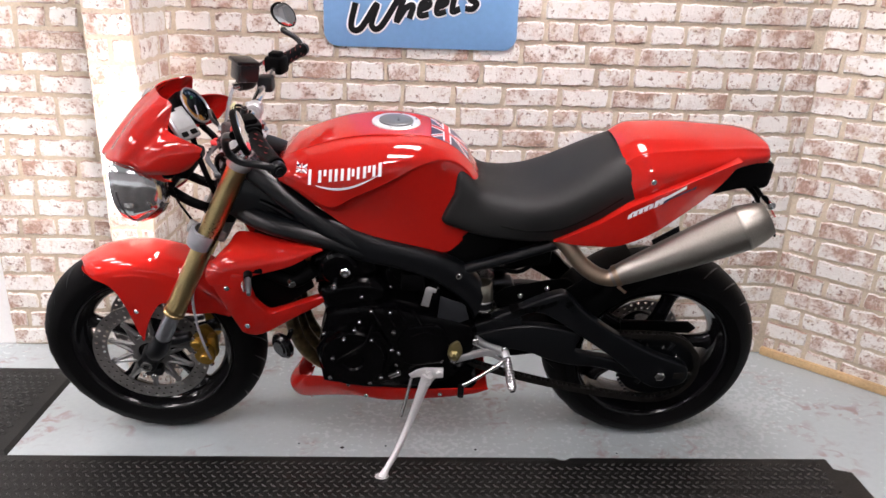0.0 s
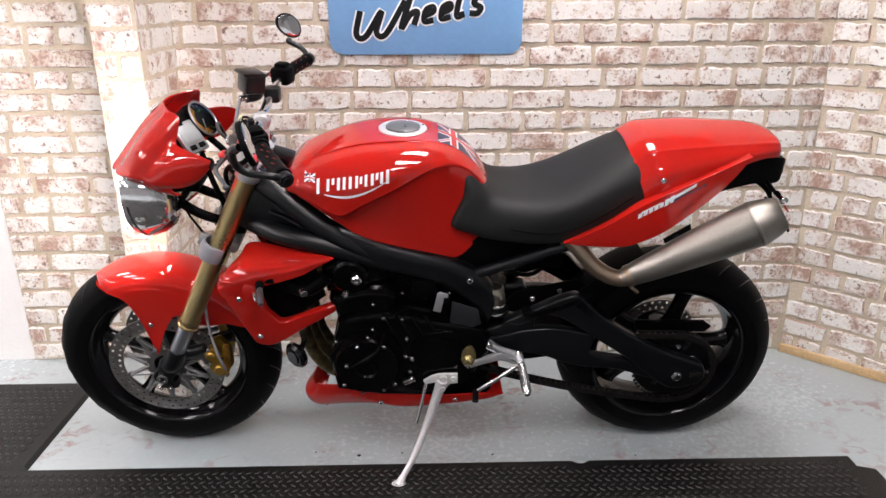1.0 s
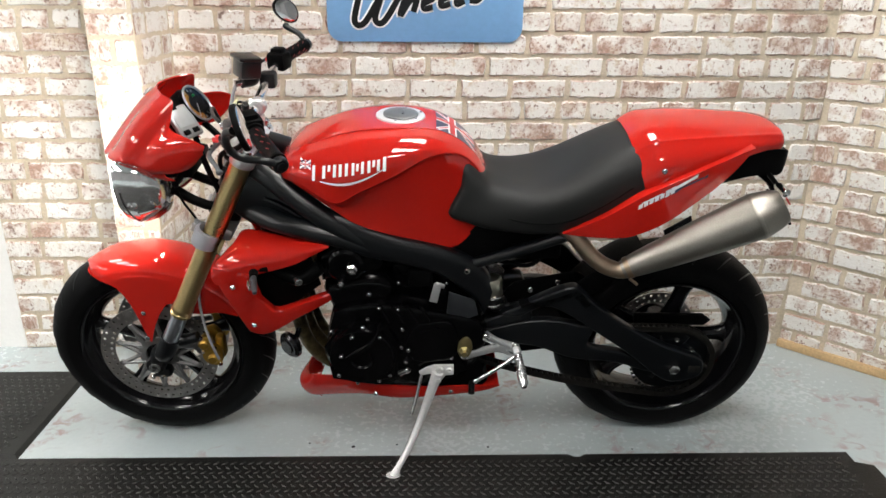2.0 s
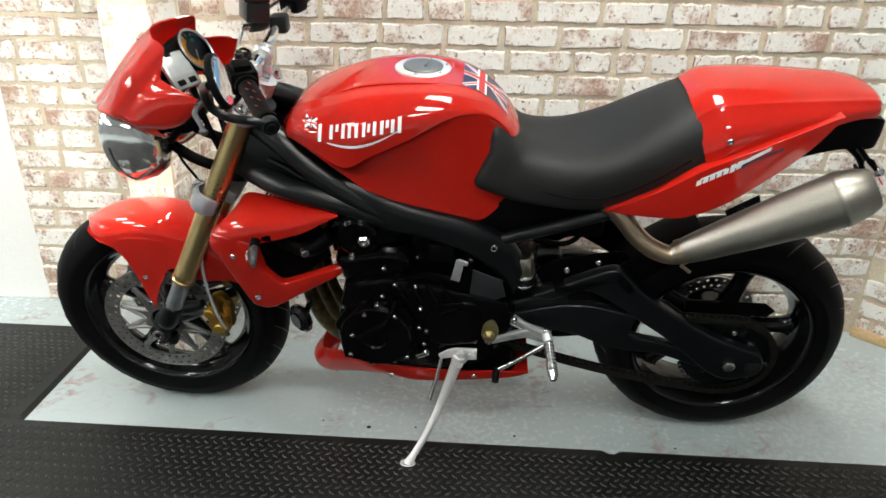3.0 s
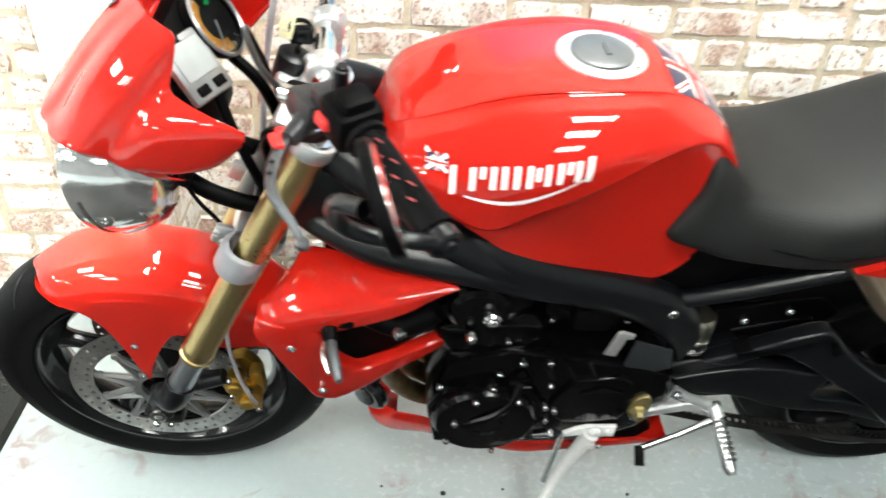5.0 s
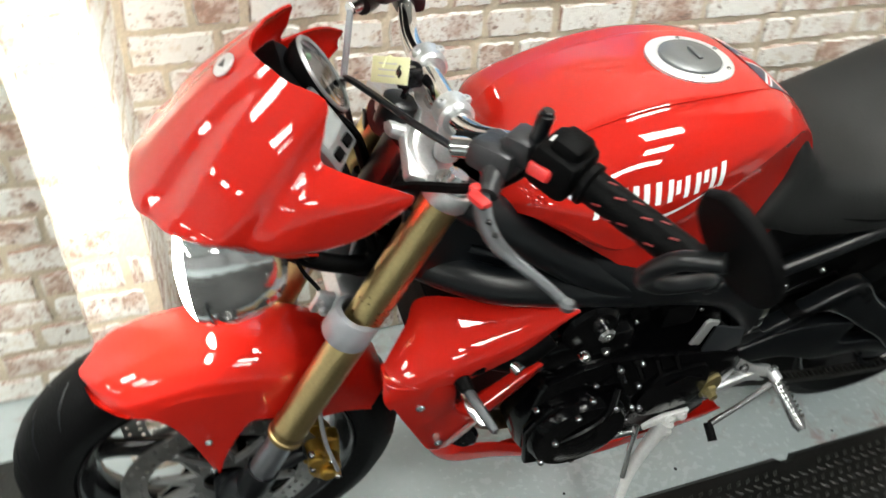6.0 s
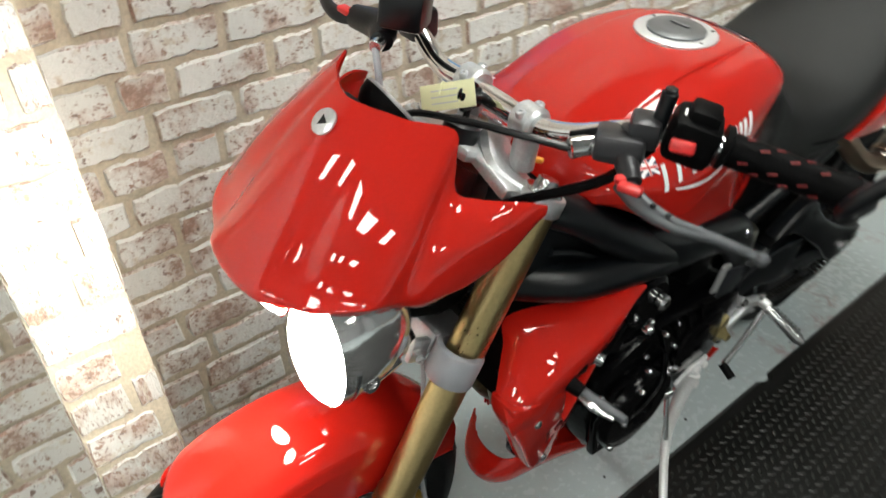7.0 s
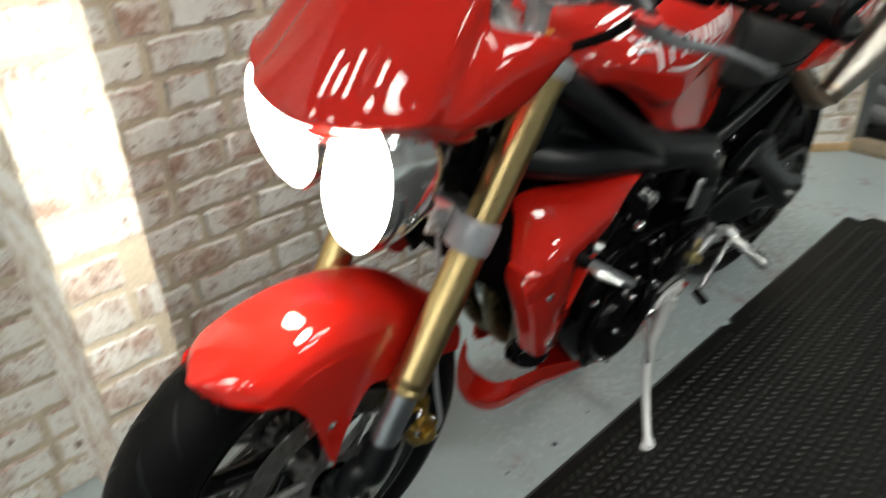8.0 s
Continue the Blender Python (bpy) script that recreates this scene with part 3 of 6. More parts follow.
for a, b, c, d, w, lift, ink in ((0.060, -0.060, 0.148, 0.046, 0.0050, 0.0012, WHITE_INK), (0.060, 0.060, 0.148, -0.046, 0.0050, 0.0012, WHITE_INK), (0.060, -0.060, 0.148, 0.046, 0.0018, 0.0015, RED_PLASTIC), (0.060, 0.060, 0.148, -0.046, 0.0018, 0.0015, RED_PLASTIC), (0.058, 0.0, 0.149, 0.0, 0.0110, 0.0018, WHITE_INK), (0.096, -0.058, 0.096, 0.058, 0.0100, 0.0018, WHITE_INK), (0.058, 0.0, 0.149, 0.0, 0.0070, 0.0022, RED_PLASTIC), (0.096, -0.058, 0.096, 0.058, 0.0060, 0.0022, RED_PLASTIC)):
    p, q = Vector((a, b)), Vector((c, d))
    n = Vector((-(q - p).y, (q - p).x)).normalized() * w
    part("pad_stripe", decal(TANK_TREE, [p - n, q - n, q + n, p + n], 1, lift=lift, down=True, steps=12), ink, TANK_OB)
# filler cap
cap_at, cap_up = Vector((-0.026, 0, 0.957)), Vector((0.03, 0, 1)).normalized()
CAP = part("filler_cap", lathe([(0, 0.058), (0.004, 0.058), (0.006, 0.055), (0.006, 0.043), (0.0045, 0.042), (0.0045, 0)], cap_at, cap_at + cap_up, 48), CAP_RING, BIKE, "round brushed alloy filler cap")
part("cap_lid", join(lathe([(0, 0), (0, 0.041), (0.004, 0.041), (0.0055, 0.039), (0.0065, 0.02), (0.0065, 0)], cap_at + cap_up * 0.004, cap_at + cap_up, 40), box((-0.02, 0.0, 0.969), (0.006, 0.03, 0.003), 0.001)), CAP_LID, CAP)
for k in range(6):
    a = math.pi * k / 3 + 0.3
    part("cap_bolt", bolt(cap_at + Vector((0.05 * math.cos(a), 0.05 * math.sin(a), 0.004)), (0, 0, 1), 0.003, 0.003), STEEL, CAP)

SEAT = [
    (0.100, (0, 0.898), (0.04, 0.890), (0.07, 0.862), (0.088, 0.818), (0.094, 0.782), (0.075, 0.772)),
    (0.112, (0, 0.908), (0.055, 0.901), (0.096, 0.876), (0.115, 0.818), (0.120, 0.757), (0.09, 0.742)),
    (0.150, (0, 0.862), (0.06, 0.858), (0.104, 0.843), (0.121, 0.798), (0.126, 0.742), (0.095, 0.727)),
    (0.185, (0, 0.832), (0.062, 0.831), (0.106, 0.820), (0.126, 0.787), (0.131, 0.730), (0.10, 0.715)),
    (0.25, (0, 0.820), (0.08, 0.818), (0.125, 0.806), (0.143, 0.77), (0.138, 0.722), (0.11, 0.705)),
    (0.31, (0, 0.824), (0.09, 0.822), (0.14, 0.808), (0.153, 0.77), (0.14, 0.718), (0.11, 0.705)),
    (0.374, (0, 0.852), (0.09, 0.848), (0.142, 0.828), (0.155, 0.785), (0.14, 0.726), (0.11, 0.715)),
    (0.447, (0, 0.896), (0.08, 0.890), (0.13, 0.868), (0.149, 0.82), (0.139, 0.763), (0.11, 0.75)),
    (0.51, (0, 0.930), (0.07, 0.924), (0.112, 0.902), (0.136, 0.86), (0.136, 0.80), (0.11, 0.79)),
    (0.56, (0, 0.946), (0.06, 0.938), (0.102, 0.915), (0.131, 0.87), (0.137, 0.828), (0.11, 0.82)),
    (0.59, (0, 0.948), (0.06, 0.940), (0.102, 0.918), (0.128, 0.88), (0.130, 0.850), (0.11, 0.84)),
]
seat_bm = skin(rings_of(SEAT), 60, 50)
for v in seat_bm.verts:  # the nose leans back up the tank
    v.co.x += min(0.012, max(-0.020, 0.5 * (v.co.z - 0.80))) * max(0, min(1, (0.25 - v.co.x) / 0.13))
SEAT_OB = part("seat", seat_bm, VINYL, BIKE, "grained black vinyl rider seat")
for s in (-1, 1):
    part("seat_seam", tube([(0.13, s * 0.1065, 0.79), (0.185, s * 0.1265, 0.765), (0.25, s * 0.1432, 0.752), (0.31, s * 0.150, 0.748), (0.374, s * 0.151, 0.758), (0.447, s * 0.1465, 0.795), (0.51, s * 0.138, 0.835)], 0.0022, 6, 30), PLASTIC, SEAT_OB)
TAIL = [
    (0.505, (0, 0.936), (0.06, 0.930), (0.105, 0.908), (0.138, 0.858), (0.141, 0.798)),
    (0.535, (0, 0.956), (0.06, 0.951), (0.108, 0.928), (0.142, 0.872), (0.143, 0.812)),
    (0.57, (0, 0.963), (0.06, 0.958), (0.110, 0.938), (0.144, 0.888), (0.142, 0.826)),
    (0.66, (0, 0.965), (0.06, 0.961), (0.106, 0.945), (0.135, 0.908), (0.134, 0.862)),
    (0.76, (0, 0.960), (0.055, 0.957), (0.094, 0.946), (0.116, 0.924), (0.116, 0.900)),
    (0.822, (0, 0.957), (0.05, 0.954), (0.080, 0.944), (0.095, 0.925), (0.093, 0.910)),
    (0.864, (0, 0.948), (0.042, 0.946), (0.064, 0.938), (0.075, 0.922), (0.072, 0.906)),
    (0.880, (0, 0.930), (0.03, 0.929), (0.046, 0.924), (0.054, 0.914), (0.052, 0.906)),
]

def firm(row, i, e=0.006):
    """Sharpens a cross-section at its point i."""
    p, c, n = [Vector(row[j]) for j in (i - 1, i, i + 1)]
    return (*row[:i], tuple(c + (p - c).normalized() * e), tuple(c), tuple(c + (n - c).normalized() * e), *row[i + 1:])


TAIL = [firm(r, 3, 0.008) for r in TAIL]
tail_bm = skin(rings_of(TAIL), 40, 60)
for v in tail_bm.verts:  # the front edge slants back towards the side panel
    v.co.x += 0.040 * max(0, min(1, (0.93 - v.co.z) / 0.12)) * max(0, min(1, (0.62 - v.co.x) / 0.11))
TAIL_OB = part("tail_cowl", shell(tail_bm, 0.003), RED, BIKE, "glossy red single-seat tail cowl")
for s in (-1, 1):
    part("cowl_bolt", bolt((0.573, s * 0.1445, 0.880), (0, s, 0), 0.007, 0.005), STEEL, TAIL_OB)
    pan = plate([(0.356, 0.722), (0.41, 0.752), (0.459, 0.779), (0.542, 0.835), (0.651, 0.883), (0.765, 0.928), (0.768, 0.922), (0.737, 0.879), (0.693, 0.835), (0.645, 0.797), (0.593, 0.759), (0.53, 0.727), (0.490, 0.716), (0.418, 0.716)], -0.015, 0.015, 0.013, 5, 5)
    for v in pan.verts:
        bulge = 0.012 * math.sin(max(0, min(1, (v.co.x - 0.36) / 0.42)) * math.pi)
        v.co.y = s * (0.140 + bulge - 0.10 * max(0, v.co.x - 0.56) - 0.25 * max(0, 0.75 - v.co.z) * 0.4) + v.co.y
    PAN_TREE = BVHTree.FromBMesh(pan)
    PANEL = part("tail_panel", pan, RED, BIKE, "red pointed tail side panel with a white decal")
    # model decal: a row of slanted bars that grows into a long stroke, over a dark edge
    def stroke(xa, za, xb, zb, w, lift):
        return decal(PAN_TREE, [(xa, za - w), (xb, zb - w), (xb, zb + w), (xa, za + w)], s, lift=lift, steps=4)
    marks = [stroke(0.520 + 0.0115 * n, 0.799 + 0.0066 * n, 0.529 + 0.0115 * n, 0.804 + 0.0066 * n, 0.0058 if n < 5 else 0.0085, 0.0010) for n in range(7)]
    marks += [stroke(0.526, 0.809, 0.570, 0.834, 0.0022, 0.0014), stroke(0.585, 0.838, 0.647, 0.874, 0.0042, 0.0012)]
    part("decal_shadow", join(stroke(0.596, 0.835, 0.612, 0.848, 0.005, 0.0007), stroke(0.612, 0.846, 0.662, 0.868, 0.0022, 0.0007), stroke(0.664, 0.868, 0.672, 0.873, 0.0035, 0.0007)), NAVY, PANEL, "dark edge of the model decal")
    part("model_decal", join(*marks), WHITE_INK, PANEL, "white model decal drawn as slanted bars")
part("undertray", skin([[(x, -w, z0), (x, -w, z1), (x, w, z1), (x, w, z0)] for x, w, z0, z1 in ((0.36, 0.10, 0.70, 0.72), (0.52, 0.115, 0.715, 0.80), (0.66, 0.10, 0.80, 0.87), (0.80, 0.075, 0.835, 0.905), (0.885, 0.05, 0.83, 0.895), (0.905, 0.035, 0.85, 0.885))], 30, 4, closed=True, caps=True, linear=True), PLASTIC, BIKE)
part("tail_light", box((0.885, 0, 0.855), (0.02, 0.09, 0.035), 0.006), RED_PLASTIC, BIKE, "dark red tail light")
for s in (-1, 1):
    IND = part("rear_indicator", tube([(0.86, s * 0.05, 0.835), (0.86, s * 0.11, 0.828)], 0.006, 10), PLASTIC, BIKE)
    part("lens", lathe([(0, 0), (0.002, 0.008), (0.012, 0.012), (0.045, 0.010), (0.055, 0.0)], (0.86, s * 0.105, 0.828), (0.865, s * 0.165, 0.826), 14), CHROME, IND)
part("plate_hanger", join(tube([(0.84, 0, 0.84), (0.90, 0, 0.79), (0.93, 0, 0.73)], [0.016, 0.012, 0.008], 8, 10), box((0.935, 0, 0.72), (0.006, 0.12, 0.05), 0.002, (0, -25, 0))), PLASTIC, BIKE)
part("reflector_stalk", tube([(0.895, -0.06, 0.80), (0.93, -0.06, 0.755)], 0.002, 6), RED_PLASTIC, BIKE)

# ---- nose cowl ----
# half of the cowl: lines from its top edge down to its lower edge, from the middle to the pointed rear end
RIBS = [
    [(-0.573, 0.0, 1.041), (-0.614, 0.0, 1.008), (-0.653, 0.0, 0.968), (-0.691, 0.0, 0.924), (-0.714, 0.0, 0.893), (-0.706, 0.0, 0.880)],
    [(-0.566, 0.026, 1.041), (-0.609, 0.029, 1.006), (-0.648, 0.034, 0.966), (-0.686, 0.040, 0.922), (-0.709, 0.044, 0.896), (-0.701, 0.043, 0.883)],
    [(-0.558, 0.040, 1.040), (-0.600, 0.046, 1.004), (-0.638, 0.054, 0.963), (-0.673, 0.061, 0.920), (-0.695, 0.066, 0.898), (-0.687, 0.064, 0.886)],
    [(-0.546, 0.060, 1.038), (-0.591, 0.071, 1.002), (-0.632, 0.086, 0.960), (-0.664, 0.095, 0.917), (-0.679, 0.098, 0.903), (-0.669, 0.094, 0.891)],
    [(-0.517, 0.088, 1.033), (-0.562, 0.105, 0.994), (-0.602, 0.120, 0.953), (-0.633, 0.128, 0.917), (-0.645, 0.127, 0.908), (-0.636, 0.119, 0.896)],
    [(-0.520, 0.097, 1.006), (-0.548, 0.112, 0.975), (-0.576, 0.126, 0.944), (-0.601, 0.133, 0.914), (-0.611, 0.132, 0.900), (-0.604, 0.124, 0.888)],
    [(-0.527, 0.108, 0.980), (-0.540, 0.125, 0.966), (-0.560, 0.138, 0.944), (-0.580, 0.142, 0.913), (-0.588, 0.140, 0.893), (-0.581, 0.130, 0.879)],
    [(-0.512, 0.122, 0.974), (-0.522, 0.137, 0.963), (-0.540, 0.146, 0.944), (-0.557, 0.148, 0.913), (-0.563, 0.144, 0.893), (-0.557, 0.133, 0.880)],
    [(-0.488, 0.138, 0.971), (-0.496, 0.147, 0.961), (-0.510, 0.152, 0.943), (-0.525, 0.151, 0.914), (-0.532, 0.147, 0.894), (-0.527, 0.137, 0.883)],
    [(-0.466, 0.148, 0.966), (-0.470, 0.152, 0.959), (-0.478, 0.155, 0.944), (-0.487, 0.153, 0.922), (-0.491, 0.149, 0.906), (-0.488, 0.141, 0.898)],
    [(-0.445, 0.153, 0.956), (-0.446, 0.154, 0.953), (-0.448, 0.155, 0.947), (-0.451, 0.153, 0.942), (-0.452, 0.151, 0.937), (-0.452, 0.148, 0.934)],
]
full = [[(x, -y, z) for x, y, z in r] for r in RIBS[:0:-1]] + RIBS
nose = shell(skin(full, 120, 30), 0.003)
# the cowl sits a little towards the stand and low on that side
NOSE_M = pose(0, -0.013, 0.98, 3.2, 0, 0.8) @ pose(0, 0, -0.98)
NOSE = part("nose_cowl", moved(nose, NOSE_M), RED, BIKE, "glossy red nose cowl over the headlamps")
# inner lip that drops from the lower edge round the lamps
lip = [[Vector(r[5]) + Vector((0.004, -0.004 * math.copysign(1, r[5][1]) if r[5][1] else 0, 0.002)), Vector(r[5]) * 0.6 + Vector((r[5][0] * 0.4 + 0.008, r[5][1] * 0.36, r[5][2] * 0.4 - 0.012)), Vector(r[5]) * 0.6 + Vector((r[5][0] * 0.4 + 0.022, r[5][1] * 0.30, r[5][2] * 0.4 - 0.024))] for r in full[3:-3]]
part("cowl_lip", moved(shell(skin([[tuple(p) for p in r] for r in lip], 60, 8), 0.002), NOSE_M), RED, NOSE)
eb = NOSE_M @ Vector((-0.5985, 0.0, 1.0225))
en = NOSE_M.to_3x3() @ Vector((-0.65, 0, 0.76)).normalized()
EMB = part("badge", lathe([(0, 0), (0, 0.0135), (0.002, 0.0135), (0.003, 0.012), (0.003, 0)], eb, eb + en, 28), ALLOY, NOSE, "round silver badge")
part("badge_mark", lathe([(0.0032, 0), (0.0032, 0.0065), (0.0036, 0.0065), (0.0036, 0)], eb, eb + en, 3), BLACK, EMB)
# instruments
DIAL_SILVER = material("dial_silver", (0.30, 0.305, 0.31), 0.35, metal=0.7, vary=0.08)
DASH = part("dashboard", join(box((-0.535, -0.012, 0.968), (0.05, 0.135, 0.080), 0.015, (0, -40, 0)), box((-0.545, -0.02, 0.93), (0.045, 0.15, 0.055), 0.012)), PLASTIC, BIKE, "black instrument housing with a round dial and a grey display")
gc, gn = Vector((-0.505, 0.002, 0.982)), Vector((0.82, -0.10, 0.56)).normalized()
part("dial_rim", lathe([(0.008, 0.0465), (0.011, 0.0465), (0.013, 0.0445), (0.011, 0.0415), (0.008, 0.0415)], gc, gc + gn, 40, closed=True), DIAL_SILVER, DASH, "silver dial rim")
part("dial_back", lathe([(-0.024, 0), (-0.022, 0.032), (-0.002, 0.045), (0.009, 0.0470), (0.009, 0.0418), (0.002, 0.0416), (0.002, 0)], gc, gc + gn, 40), PLASTIC, DASH)
part("dial_face", lathe([(0.003, 0), (0.003, 0.0418), (0.001, 0.0418), (0.001, 0)], gc, gc + gn, 40), BLACK, DASH)
band = lathe([(0.0035, 0.023), (0.0045, 0.023), (0.0045, 0.038), (0.0035, 0.038)], gc, gc + gn, 40, closed=True)
bmesh.ops.delete(band, geom=[f for f in band.faces if f.calc_center_median().y > gc.y - 0.002], context="FACES")
part("dial_band", band, ORANGE, DASH, "orange dial band")
dial_up = (Vector((0, 0, 1)) - gn * gn.z).normalized()
dial_side = gn.cross(dial_up)
for k in range(11):
    a = radians(-30 + 24 * k)
    d = dial_up * math.cos(a) + dial_side * math.sin(a)
    part("dial_tick", tube([gc + gn * 0.0052 + d * 0.032, gc + gn * 0.0052 + d * 0.038], 0.0007, 5), WHITE_INK, DASH)
part("dial_needle", tube([gc + gn * 0.007, gc + gn * 0.007 + (dial_side * 0.6 - dial_up * 0.8) * 0.034], [0.0016, 0.0007], 6), WHITE_INK, DASH)
part("dial_light", box(gc + gn * 0.006 + Vector((-0.010, 0.014, 0.016)), (0.006, 0.008, 0.006), 0.002), material("green_light", (0.02, 0.5, 0.12), 0.3), DASH, "green warning light")
part("dial_glass", lathe([(0.0105, 0), (0.0105, 0.042), (0.0095, 0.042), (0.0095, 0)], gc, gc + gn, 40), CLEAR, DASH)
lc = Vector((-0.512, -0.071, 0.966))
LCD_AT = Matrix.Translation(lc) @ Matrix.Rotation(radians(-30), 4, "Z") @ Matrix.Rotation(radians(-38), 4, "Y")
part("display_frame", moved(box((0, 0, 0), (0.012, 0.062, 0.078), 0.005), LCD_AT), DIAL_SILVER, DASH, "silver display surround")
part("display", moved(box((0.0055, 0, 0.009), (0.004, 0.048, 0.044), 0.002), LCD_AT), material("lcd_grey", (0.33, 0.35, 0.35), 0.25, vary=0.06), DASH, "grey display glass")
for k in (-1, 1):
    part("button", moved(box((0.006, 0.013 * k, -0.026), (0.006, 0.017, 0.012), 0.002), LCD_AT), PLASTIC, DASH)

# ---- the motorcycle: wheels, forks and brakes ----
def tyre(c, R, w, rim):
    prof = [(-0.33 * w, rim), (-0.42 * w, rim + 0.006), (-0.5 * w, rim + 0.030), (-0.492 * w, R - 0.050), (-0.43 * w, R - 0.029), (-0.3 * w, R - 0.0125), (-0.15 * w, R - 0.003), (0, R)]
    prof = prof + [(-a, r) for a, r in prof[-2::-1]]
    return lathe(prof, c, c + Vector((0, 1, 0)), 96, closed=True)


def sipes(c, R, w, n):
    """Slanting tread grooves, as thin dark slivers let into the shoulder."""
    out = []
    for k in range(n):
        for s in (-1, 1):
            pts = []
            for i in range(6):
                u = i / 5
                y = s * w * (0.08 + 0.34 * u)
                r = R - 0.0004 - 0.003 * (y / (0.15 * w)) ** 2 * (1 if abs(y) < 0.15 * w else 1.05) + 0.0002
                a = 2 * math.pi * (k + (0.5 if s > 0 else 0)) / n + 0.18 * u
                r = min(r, np.interp(abs(y), [0, 0.15 * w, 0.3 * w, 0.43 * w], [R, R - 0.003, R - 0.0125, R - 0.029]) + 0.0003)
                pts.append((c.x + r * math.cos(a), c.y + y, c.z + r * math.sin(a)))
            out.append(tube(pts, [0.0004, 0.0018, 0.0022, 0.0022, 0.0016, 0.0004], 4))
    return join(*out)


def rim_mesh(c, w, R=0.216, lip=0.197):
    prof = [(-w / 2, R), (-w / 2, R - 0.004), (-w / 2 + 0.005, R - 0.010), (-w / 2 + 0.012, R - 0.012), (-w * 0.3, lip - 0.002), (-w * 0.12, lip - 0.012), (0, lip - 0.014)]
    prof = prof + [(-a, r) for a, r in prof[-2::-1]] + [(w / 2 - 0.006, R), (-w / 2 + 0.006, R)]
    return lathe(prof, c, c + Vector((0, 1, 0)), 80, closed=True)


def spokes(c, n, r0, r1, w, turn=0.0, wide=0.032):
    out = []
    for k in range(n):
        a = turn + 2 * math.pi * k / n
        d, e = Vector((math.cos(a), 0, math.sin(a))), Vector((-math.sin(a), 0, math.cos(a)))
        ring = []
        for r, t, h in ((r0, wide * 0.75, w), (0.5 * (r0 + r1), wide * 0.55, w * 0.8), (r1 - 0.02, wide * 0.6, w * 0.75), (r1, wide * 1.1, w * 0.9)):
            ring.append([tuple(c + d * r + e * t * math.cos(q) + Vector((0, 1, 0)) * h * math.sin(q)) for q in np.linspace(0, 2 * math.pi, 11)[:-1]])
        out.append(skin(ring, 9, 11, closed=True))
    return out


def drilled_disc(c, y, r0, r1, n, thick=0.004):
    """A brake disc whose holes go right through."""
    bm = bmesh.new()
    mid = (r0 + r1) / 2
    for row, (a, b) in enumerate(((r0, mid), (mid, r1))):
        for k in range(n):
            t0 = 2 * math.pi * (k + 0.5 * row) / n
            dt = 2 * math.pi / n
            m, half = (a + b) / 2, (b - a) / 2
            edge = [(m + half * u, t0 + dt / 2 * v) for u, v in ((1, 0), (1, 1), (0, 1), (-1, 1), (-1, 0), (-1, -1), (0, -1), (1, -1))]
            hole = [(m + 0.0042 * math.cos(q), t0 + 0.0042 * math.sin(q) / m) for q in np.linspace(0, 2 * math.pi, 9)[:-1]]
            P = [bm.verts.new((c.x + r * math.cos(t), y, c.z + r * math.sin(t))) for r, t in edge]
            Q = [bm.verts.new((c.x + r * math.cos(t), y, c.z + r * math.sin(t))) for r, t in hole]
            for i in range(8):
                j = (i + 1) % 8
                bm.faces.new((P[i], P[j], Q[j], Q[i]))
    bmesh.ops.remove_doubles(bm, verts=bm.verts, dist=1e-5)
    return shell(bm, thick)


def carrier(c, y, r0, r1, n):
    arms = []
    for k in range(n):
        out = []
        a, b = 2 * math.pi * k / n, 2 * math.pi * (k + 0.42) / n
        for t in (a, 2 * b - a):
            p = c + Vector((r0 * math.cos(a if t == a else b + (b - a)), y - c.y, r0 * math.sin(a if t == a else b + (b - a))))
            q = c + Vector((r1 * math.cos(b), y - c.y, r1 * math.sin(b)))
            out.append(tube([p, q], [0.0065, 0.0055], 6))
        out.append(rod(c + Vector((r1 * math.cos(b), y - c.y - 0.004, r1 * math.sin(b))), c + Vector((r1 * math.cos(b), y - c.y + 0.004, r1 * math.sin(b))), 0.0085, n=12))
        arms.append(join(*out))
    return arms, (lathe([(-0.004, r0 - 0.012), (-0.004, r0 + 0.006), (0.004, r0 + 0.006), (0.004, r0 - 0.012)], Vector((c.x, y, c.z)), Vector((c.x, y + 1, c.z)), 40, closed=True))


ALLOY_DISC = material("brake_disc_steel", (0.42, 0.41, 0.40), 0.34, metal=1.0, vary=0.15, scale=30)
FW = part("front_wheel", join(rim_mesh(FRONT, 0.098), lathe([(-0.055, 0.018), (-0.055, 0.042), (-0.02, 0.04), (0, 0.036), (0.02, 0.04), (0.055, 0.042), (0.055, 0.018)], FRONT, FRONT + Vector((0, 1, 0)), 32, closed=True)), GLOSS_BLACK, BIKE, "black five-spoke front wheel")
for bm in spokes(FRONT, 5, 0.035, 0.190, 0.020, 0.3):
    part("spoke", bm, GLOSS_BLACK, FW)
part("tyre", tyre(FRONT, 0.302, 0.120, 0.214), RUBBER, FW, "black sports tyre")
part("tread", sipes(FRONT, 0.302, 0.120, 26), BLACK, FW)
for y in (-0.056, 0.074):
    part("brake_disc", drilled_disc(FRONT, y, 0.118, 0.156, 44), ALLOY_DISC, FW, "drilled steel brake disc")
    arms, ring = carrier(FRONT, y, 0.048, 0.108, 10)
    part("disc_carrier", ring, CARRIER, FW, "silver spoked disc carrier")
    for bm in arms:
        part("carrier_arm", bm, CARRIER, FW)
